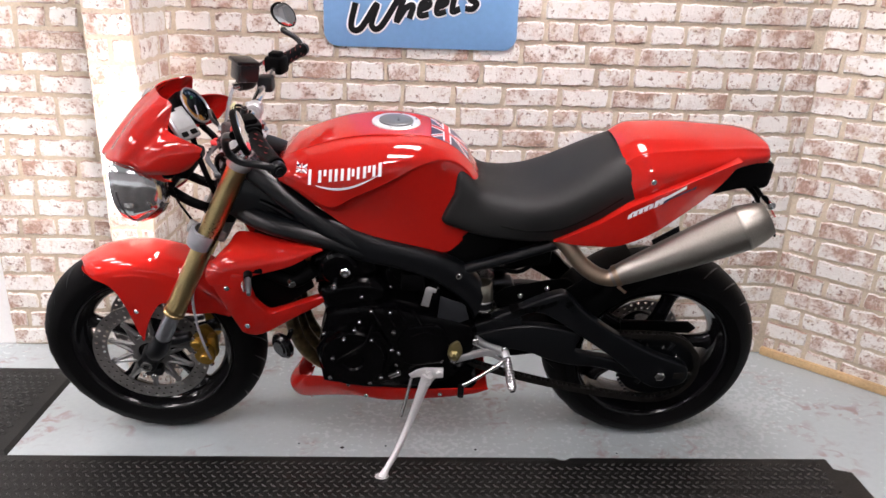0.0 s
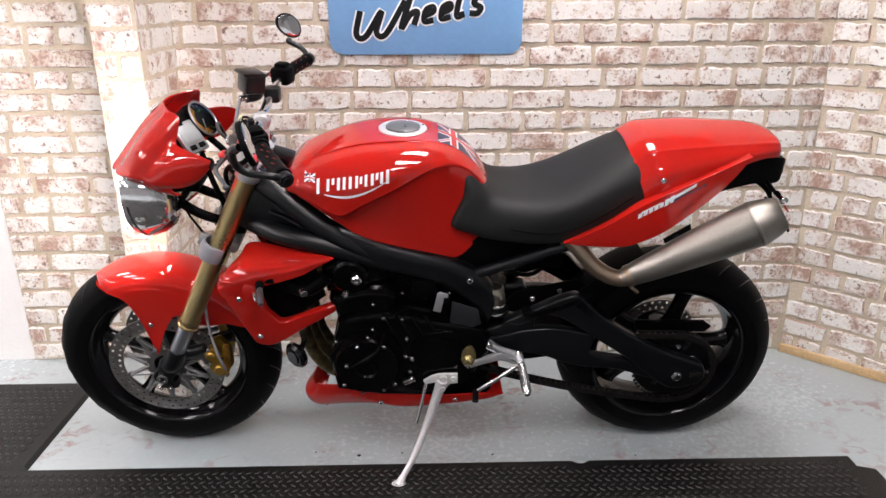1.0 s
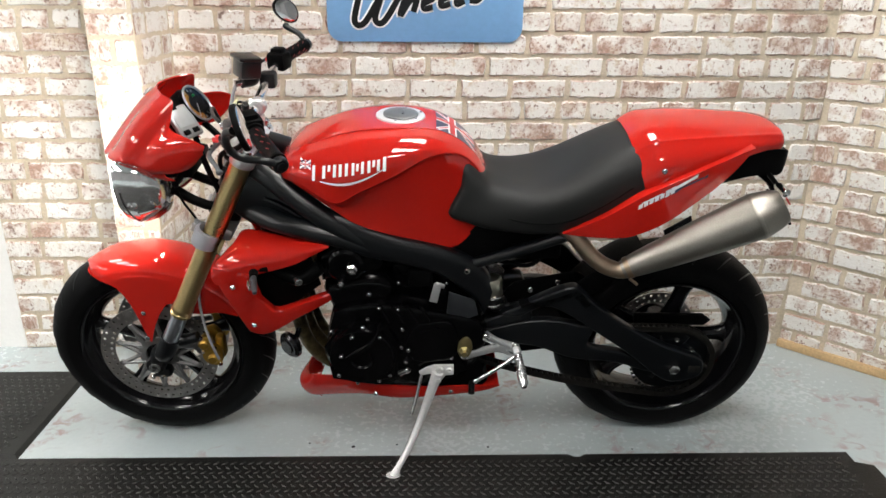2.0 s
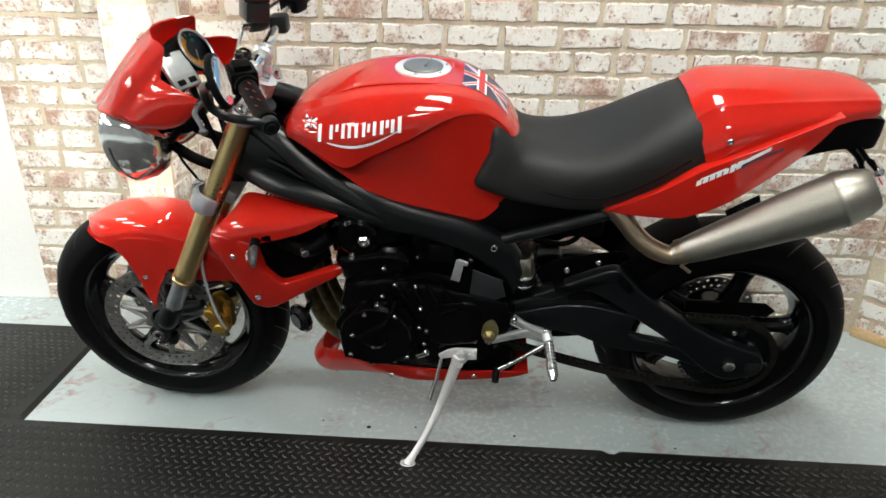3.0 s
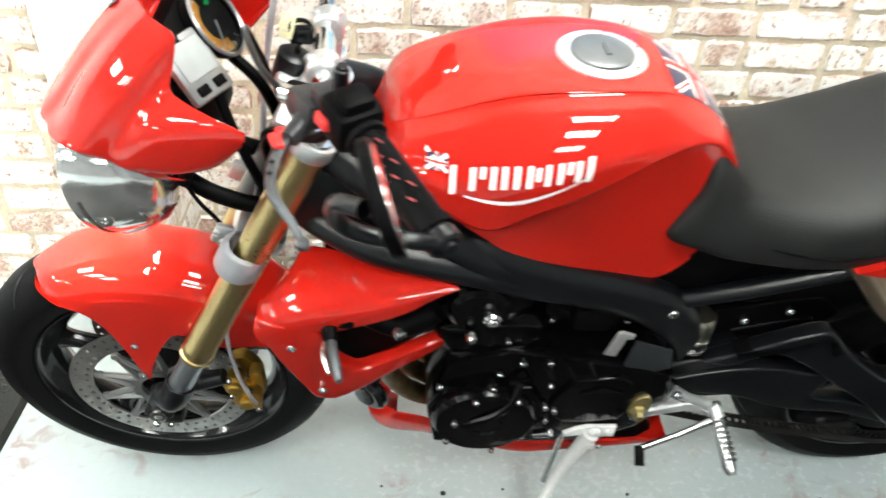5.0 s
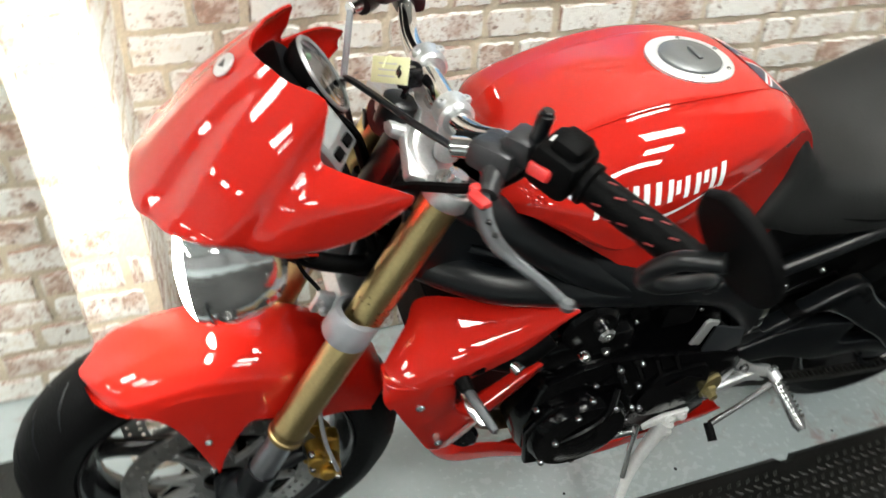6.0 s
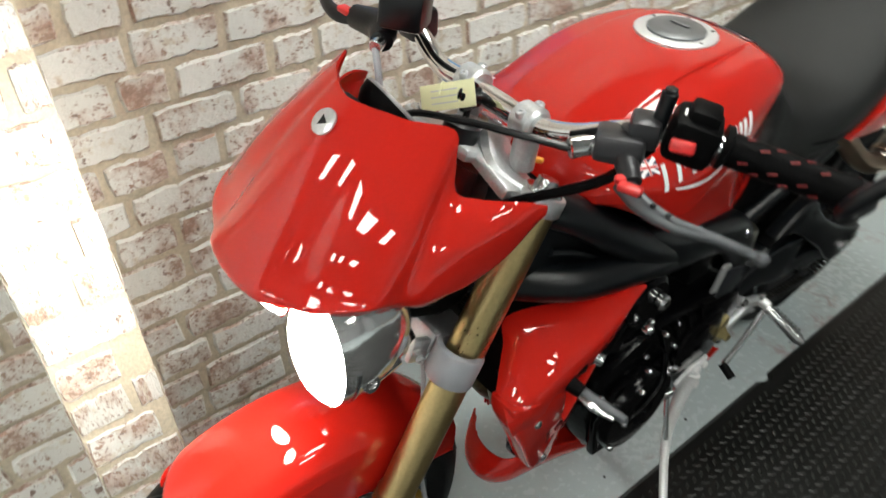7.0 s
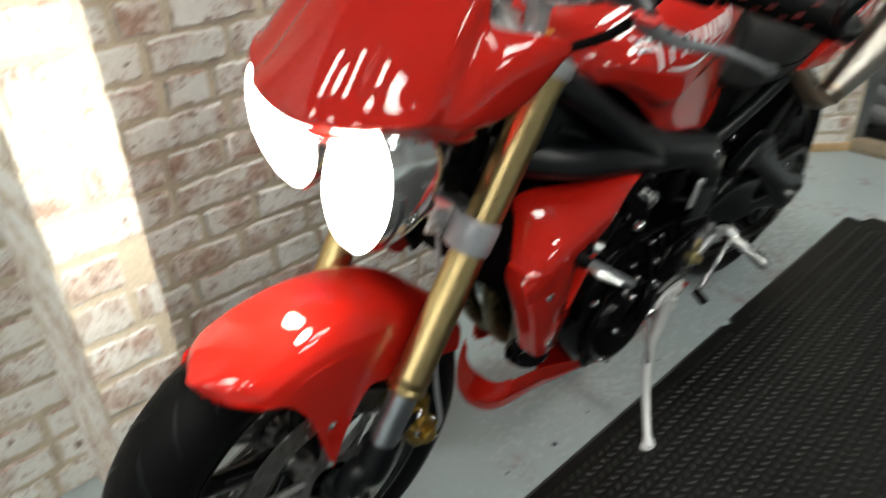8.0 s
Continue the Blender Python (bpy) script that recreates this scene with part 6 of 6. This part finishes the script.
# ---- the motorcycle: handlebar and controls ----
BAR = [(-0.247, -0.360, 0.989), (-0.308, -0.262, 1.010), (-0.340, -0.185, 1.002), (-0.362, -0.122, 0.975), (-0.368, -0.075, 0.963), (-0.370, -0.015, 0.965), (-0.372, 0.038, 0.968), (-0.373, 0.095, 0.974), (-0.358, 0.165, 1.005), (-0.335, 0.24, 1.030), (-0.298, 0.345, 1.036)]
HB = part("handlebar", tube(BAR, [0.011, 0.011, 0.011, 0.012, 0.0135, 0.0135, 0.0135, 0.012, 0.011, 0.011, 0.011], 16, 90), CHROME, BIKE, "polished tapered handlebar with dark grips")
for y, z in ((-0.063, 0.971), (0.033, 0.977)):
    part("bar_clamp", join(rod((-0.368, y - 0.016, z - 0.008), (-0.368, y + 0.016, z - 0.008), 0.021, n=28, bevel=0.004), rod((-0.372, y, 0.905), (-0.367, y, 0.950), 0.015, n=20), bolt((-0.382, y, z + 0.004), (-0.3, 0, 1), 0.006, 0.007), bolt((-0.355, y, z + 0.006), (0.2, 0, 1), 0.006, 0.006)), ALLOY, HB, "cast silver bar clamp")
RED_STITCH = material("red_grip_inlay", (0.17, 0.012, 0.012), 0.6, vary=0.2)
for s, a, b in ((-1, Vector((-0.312, -0.255, 1.011)), Vector((-0.248, -0.359, 0.989))), (1, Vector((-0.334, 0.245, 1.031)), Vector((-0.297, 0.350, 1.036)))):
    d = (b - a).normalized()
    gl = (b - a).length
    GRIP = part("grip", lathe([(0, 0.0), (0, 0.021), (0.006, 0.021), (0.008, 0.0165), (gl - 0.012, 0.0165), (gl - 0.008, 0.0185), (gl, 0.0185), (gl, 0)], a, b, 28), PLASTIC, HB, "dark rubber grip with red flashes")
    for i in range(6):
        for k in range(4):
            ang = 2 * math.pi * k / 4 + 0.5 * (i % 2)
            m = along(a + d * (0.018 + 0.014 * i), b) @ pose(0, 0, 0, 0, 0, math.degrees(ang))
            part("red_flash", moved(box((0.0166, 0, 0.004), (0.0012, 0.0022, 0.009), 0.0005, (24, 0, 0)), m), RED_STITCH, GRIP)
    part("bar_end", join(rod(b, b + d * 0.018, 0.016, n=24, bevel=0.003), rod(b + d * 0.018, b + d * 0.021, 0.009, n=16)), BLACK, HB)
    # switch housing
    sw = a - d * 0.025
    m = along(sw, a)
    SWB = part("switch_housing", moved(join(box((0, 0, -0.002), (0.052, 0.046, 0.048), 0.010), box((0.0, 0.018, 0.0), (0.034, 0.03, 0.03), 0.006)), m), PLASTIC, HB, "black switch housing with a red button")
    part("switch_button", box(sw + Vector((-0.027, s * 0.006, 0.002)), (0.010, 0.024, 0.014), 0.004, (0, 20, s * -30)), RED_PLASTIC, SWB, "red rocker button")
    part("switch_marks", join(*[box(sw + Vector((-0.012, s * (-0.008 + 0.006 * k), 0.0262)), (0.008, 0.002, 0.0006), 0, (0, -18, s * -30)) for k in range(3)]), WHITE_INK, SWB)
    # bar-end mirror
    mc = Vector((-0.290, -0.420, 1.082)) if s < 0 else Vector((-0.345, 0.392, 1.120))
    stem = [b + d * 0.012, Vector((-0.268, -0.380, 1.000)), Vector((-0.308, -0.380, 1.006)), Vector((-0.330, -0.384, 1.026)), Vector((-0.326, -0.405, 1.062)), mc + Vector((-0.016, -0.006, -0.006))] if s < 0 else [b + d * 0.012, b + d * 0.014 + Vector((-0.022, 0.022, 0.022)), b + d * 0.01 + Vector((-0.055, 0.026, 0.042)), mc + Vector((0, 0, -0.04))]
    MIR = part("bar_end_mirror", tube(stem, 0.0075, 12, 40), BLACK, HB, "leaf-shaped bar-end mirror on a bent black stem")
    leaf = [(0.0, -0.050), (0.024, -0.040), (0.040, -0.012), (0.036, 0.022), (0.014, 0.044), (-0.016, 0.046), (-0.036, 0.026), (-0.038, -0.008), (-0.022, -0.038)]
    wide, tall = Vector((-0.138, -0.645, 0.752)).normalized(), Vector((0.31, -0.75, -0.586)).normalized()
    turned = Matrix((wide, -wide.cross(tall), tall)).transposed().to_4x4() @ Matrix.Diagonal((0.86, 0.6, 0.92, 1))
    mm = Matrix.Translation(mc) @ (turned if s < 0 else pose(0, 0, 0, -12, -38, 32) @ Matrix.Diagonal((0.70, 1, 0.80, 1)))
    part("mirror_shell", moved(plate(leaf, -0.003, 0.016, 0.004, 4), mm), PLASTIC, MIR)
    part("mirror_glass", moved(plate([(x * 0.88, z * 0.88) for x, z in leaf], -0.0045, -0.002, 0.0005, 4), mm), MIRROR, MIR, "silvered mirror glass")
# clutch side
CLUTCH_AT = pose(-0.002, -0.016, 0.026)
PERCH = part("clutch_perch", moved(join(box((-0.362, -0.165, 0.968), (0.05, 0.05, 0.03), 0.008, (0, 10, 35)), box((-0.345, -0.178, 0.985), (0.035, 0.03, 0.03), 0.006, (0, 0, 35)), tube([(-0.36, -0.165, 0.97), (-0.387, -0.205, 0.955)], [0.014, 0.010], 10), ), CLUTCH_AT), CAST_GREY, HB, "grey cast clutch lever perch")
part("stalk", moved(join(rod((-0.338, -0.186, 0.985), (-0.333, -0.188, 1.026), 0.008, n=14), rod((-0.333, -0.188, 1.026), (-0.3325, -0.1882, 1.030), 0.006, n=14)), CLUTCH_AT), BLACK, PERCH, "short black stalk")
part("pivot_cap", moved(lathe([(0, 0), (0, 0.011), (0.002, 0.0105), (0.0025, 0.006), (0.0015, 0.005), (0.0015, 0)], (-0.354, -0.170, 0.985), (-0.350, -0.170, 1.01), 20), CLUTCH_AT), CAST_GREY, PERCH)
part("cable_boot", moved(tube([(-0.372, -0.148, 0.966), (-0.392, -0.128, 0.962)], [0.014, 0.011], 12), CLUTCH_AT), PLASTIC, PERCH)
part("adjuster", moved(rod((-0.40, -0.135, 0.962), (-0.375, -0.15, 0.966), 0.011, n=18), CLUTCH_AT), CHROME, PERCH)
part("clutch_lever", moved(tube([(-0.390, -0.196, 0.952), (-0.398, -0.228, 0.948), (-0.398, -0.262, 0.948), (-0.390, -0.290, 0.950), (-0.372, -0.316, 0.943), (-0.362, -0.335, 0.938)], [0.0100, 0.0095, 0.0075, 0.0056, 0.0045, 0.0050], 12, 30, 0.6), CLUTCH_AT), LEVER, PERCH, "grey adjustable clutch lever")
for p in ((-0.397, -0.222, 0.9545), (-0.3985, -0.240, 0.954), (-0.3985, -0.257, 0.9535)):
    part("lever_hole", moved(rod(p, (p[0] - 0.001, p[1], p[2] + 0.003), 0.003, n=10), CLUTCH_AT), BLACK, PERCH)
part("lever_ball", moved(rod((-0.362, -0.334, 0.933), (-0.362, -0.334, 0.943), 0.0068, n=16, bevel=0.003), CLUTCH_AT), LEVER, PERCH)
part("lever_adjuster", moved(join(box((-0.398, -0.212, 0.957), (0.012, 0.024, 0.008), 0.003, (0, 0, 20)), rod((-0.396, -0.198, 0.955), (-0.396, -0.198, 0.962), 0.006)), CLUTCH_AT), RED_PLASTIC, PERCH, "red lever adjuster")
part("clutch_cable", tube([(-0.402, -0.151, 0.988), (-0.43, -0.11, 0.992), (-0.455, -0.04, 0.985), (-0.47, 0.03, 0.96), (-0.455, 0.06, 0.88), (-0.43, 0.05, 0.78)], 0.004, 8, 36), BLACK, HB)
part("brake_line", tube([(-0.438, 0.130, 0.992), (-0.446, 0.112, 0.965), (-0.462, 0.08, 0.88), (-0.47, 0.03, 0.79)], 0.0045, 8, 24), GREY, HB)
part("wiring_loom", join(tube([(-0.335, -0.20, 0.99), (-0.37, -0.17, 0.945), (-0.43, -0.10, 0.90), (-0.45, -0.05, 0.84), (-0.44, -0.04, 0.76)], 0.006, 8, 24), tube([(-0.50, -0.05, 0.93), (-0.48, -0.07, 0.87), (-0.46, -0.07, 0.80), (-0.45, -0.05, 0.74)], 0.007, 8, 20), tube([(-0.50, 0.03, 0.93), (-0.46, 0.02, 0.89), (-0.44, 0.03, 0.82)], 0.008, 8, 16), tube([(-0.56, -0.08, 0.83), (-0.545, -0.075, 0.77), (-0.525, -0.065, 0.72), (-0.51, -0.05, 0.66)], 0.003, 6, 16)), PLASTIC, HB)
# brake side
RES = part("brake_reservoir", join(box((-0.402, 0.118, 1.038), (0.054, 0.054, 0.045), 0.007, (4, 8, 38)), box((-0.402, 0.118, 1.064), (0.058, 0.058, 0.010), 0.004, (4, 8, 38))), BLACK, HB, "square black brake fluid reservoir")
part("master_cylinder", join(tube([(-0.425, 0.135, 0.996), (-0.405, 0.165, 0.998), (-0.412, 0.212, 0.997)], [0.014, 0.019, 0.015], 12, 10), box((-0.36, 0.15, 1.0), (0.04, 0.04, 0.04), 0.008)), BLACK, RES)
part("brake_lever", tube([(-0.405, 0.19, 1.0), (-0.424, 0.228, 0.996), (-0.418, 0.275, 1.0), (-0.388, 0.335, 1.012)], [0.010, 0.010, 0.0075, 0.007], 10, 22, 0.6), BLACK, RES)
part("lever_adjuster", box((-0.420, 0.220, 1.004), (0.014, 0.024, 0.008), 0.003), RED_PLASTIC, RES)
part("banjo_bolt", rod((-0.440, 0.128, 0.995), (-0.424, 0.138, 0.996), 0.009), STEEL, RES)

part("yoke_marker", box((-0.356, -0.071, 0.914), (0.010, 0.016, 0.006), 0.002, (0, 20, 25)), ORANGE, YOKE, "small orange marker")

# ---- key and its tag ----
KEY = thing("key_tag", pose(0, BIKE_Y, 0, LEAN), "pale yellow paper key tag hanging from the ignition key", "key tag")
face, length = Vector((-0.91, -0.205, 0.358)).normalized(), Vector((0.275, -0.949, 0.156)).normalized()
length = (Matrix.Rotation(radians(16), 3, face) @ (length - face * length.dot(face))).normalized()
TAG_AT = Matrix.Translation((-0.418, 0.018, 0.974)) @ Matrix((length, face.cross(length), face)).transposed().to_4x4()
part("paper_tag", moved(box((0, 0, 0), (0.074, 0.030, 0.001), 0.0004), TAG_AT), YELLOW_TAG, KEY)
part("tag_lines", moved(join(*[box((-0.004, 0.007 * k, 0.0008), (0.036, 0.0014, 0.0004), 0) for k in (-1, 0, 1)]), TAG_AT), SILVER_INK, KEY)
part("string", tube([(-0.425, 0.024, 0.975), (-0.415, 0.03, 0.985), (-0.405, 0.018, 0.972), (-0.408, 0.004, 0.958)], 0.0012, 6, 20), YELLOW_TAG, KEY)
part("key", join(rod((-0.407, 0.0, 0.945), (-0.402, 0.0, 0.962), 0.004, n=10), box((-0.399, 0.0, 0.972), (0.030, 0.010, 0.024), 0.004), tube([(-0.399 + 0.013 * math.cos(a), 0.004, 0.977 + 0.012 * math.sin(a)) for a in np.linspace(0, 2 * math.pi, 17)], 0.003, 8, 32)), GLOSS_BLACK, KEY)

# ---- ceiling lights ----
GLOW = bpy.data.materials.new("lit_diffuser")
GLOW.use_nodes = True
GLOW.node_tree.nodes["Principled BSDF"].inputs["Emission Color"].default_value = (1.0, 0.97, 0.93, 1)
GLOW.node_tree.nodes["Principled BSDF"].inputs["Emission Strength"].default_value = 64.0
LAMP = thing("ceiling_light", pose(0.4, -0.55, 2.70), "white framed square ceiling light panel, lit", "ceiling light", "ceiling lights")
part("diffuser", box((0, 0, -0.012), (0.56, 0.56, 0.008), 0.002), GLOW, LAMP)
part("frame", join(box((0, 0.29, -0.01), (0.6, 0.02, 0.02), 0.002), box((0, -0.29, -0.01), (0.6, 0.02, 0.02), 0.002), box((0.29, 0, -0.01), (0.02, 0.56, 0.02), 0.002), box((-0.29, 0, -0.01), (0.02, 0.56, 0.02), 0.002)), WHITE_WALL, LAMP)
for lx, ly in ((0.4, -2.05), (0.4, -3.55), (-2.5, -0.65), (-2.5, -2.1), (-2.5, -3.55), (-5.0, -0.65), (-5.0, -2.1), (-5.0, -3.55)):
    copy_thing(LAMP, pose(lx, ly, 2.70))

# ---- bricks of the walls, as pieces ----
COURSE, JOINT = 0.0685, 0.012


def brick_mesh(w, h, depth=0.0065, seed=0):
    """A brick face with soft, slightly crooked edges, standing out of the mortar."""
    rng = random.Random(seed)
    bm = bmesh.new()
    n = 9
    back, front = [], []
    edge = [(-w / 2 + w * i / n, -h / 2) for i in range(n)] + [(w / 2, -h / 2), (w / 2, 0)] + [(w / 2 - w * i / n, h / 2) for i in range(n)] + [(-w / 2, h / 2), (-w / 2, 0)]
    for x, z in edge:
        jx, jz = rng.uniform(-0.003, 0.003), rng.uniform(-0.003, 0.003)
        if abs(abs(x) - w / 2) < 1e-6 and abs(z) > 1e-6:
            jx, jz = jx - math.copysign(0.0015, x), jz - math.copysign(rng.uniform(0.0, 0.003), z)
        back.append(bm.verts.new((x + jx, 0.001, z + jz)))
        front.append(bm.verts.new(((x + jx) * (1 - rng.uniform(0.004, 0.010) / w), -depth + rng.uniform(-0.001, 0.001), (z + jz) * (1 - rng.uniform(0.004, 0.011) / h))))
    m = len(edge)
    for i in range(m):
        bm.faces.new((back[i], back[(i + 1) % m], front[(i + 1) % m], front[i]))
    bm.faces.new(front[::-1])
    bmesh.ops.recalc_face_normals(bm, faces=bm.faces)
    for f in bm.faces:
        if len(f.verts) > 4 and f.normal.y > 0:
            f.normal_flip()
    me = bpy.data.meshes.new("brick")
    bm.to_mesh(me)
    bm.free()
    me.polygons.foreach_set("use_smooth", [True] * len(me.polygons))
    me.set_sharp_from_angle(angle=radians(50))
    me.materials.append(BRICK)
    return me


LENGTHS = (0.085, 0.105, 0.150, 0.175, 0.200)
SHAPES = {(w, k): brick_mesh(w, COURSE - JOINT, seed=round(w * 1000) * 7 + k) for w in LENGTHS for k in range(4)}


def rows_of(length, z0, z1, seed):
    """Centres and lengths of the bricks of a wall: mixed headers and stretchers."""
    rng = random.Random(seed)
    out = []
    for c in range(int(z0 / COURSE), int(z1 / COURSE)):
        z = COURSE * (c + 0.5)
        x = -rng.choice((0.03, 0.06, 0.09, 0.12)) if c % 2 else -rng.choice((0.0, 0.045, 0.10))
        kind = (0.150, 0.175, 0.200) if c % 2 else (0.085, 0.105, 0.105, 0.175)
        while x < length:
            w = rng.choice(kind)
            a, b = x, x + w
            x = b + 0.013
            a, b = max(a, 0.002), min(b, length - 0.002)
            if b - a > 0.03:
                out.append(((a + b) / 2, z, w, (b - a) / w))
    return out


def lay(owner, m, length, seed, near=1.30, most=300, proud=1.0):
    pieces = rows_of(length, 0, 2.66, seed)
    single = [p for p in pieces if p[1] < near][:most]
    rest = [p for p in pieces if p not in single]
    rng = random.Random(seed + 1)
    inv = owner.matrix_world.inverted()
    for x, z, w, cut in single:
        o = new("brick", SHAPES[w, rng.randrange(4)])
        o.parent = owner
        o.matrix_basis = inv @ m @ pose(x, rng.uniform(-0.001, 0.0005), z, 0, rng.uniform(-0.5, 0.5), 0) @ Matrix.Diagonal((cut, proud, 1, 1))
    V, F = [], []
    for x, z, w, cut in rest:
        me = SHAPES[w, rng.randrange(4)]
        mm = m @ pose(x, 0, z) @ Matrix.Diagonal((cut, proud, 1, 1))
        n = len(V)
        V += [tuple(mm @ v.co) for v in me.vertices]
        F += [[n + i for i in p.vertices] for p in me.polygons]
    if V:
        me = bpy.data.meshes.new("upper_bricks")
        me.from_pydata(V, [], F)
        me.materials.append(BRICK)
        o = new("upper_bricks", me)
        o.parent = owner
        o.matrix_basis = inv
        tagged(o, kind="stuff")


lay(WALL_N, ON_NORTH, 2.735, 11)
lay(WALL_D, ON_DIAG, DIAG_LEN, 23)
lay(PIER, pose(PIER_X0, PIER_Y, 0), PIER_X1 - PIER_X0, 31, most=60, proud=0.25)
lay(PIER, pose(PIER_X1, PIER_Y, 0, 0, 0, 90), WALL_Y - PIER_Y, 41, most=90, proud=0.25)
lay(PIER, pose(PIER_X0, WALL_Y, 0, 0, 0, -90), WALL_Y - PIER_Y, 47, most=90, proud=0.25)
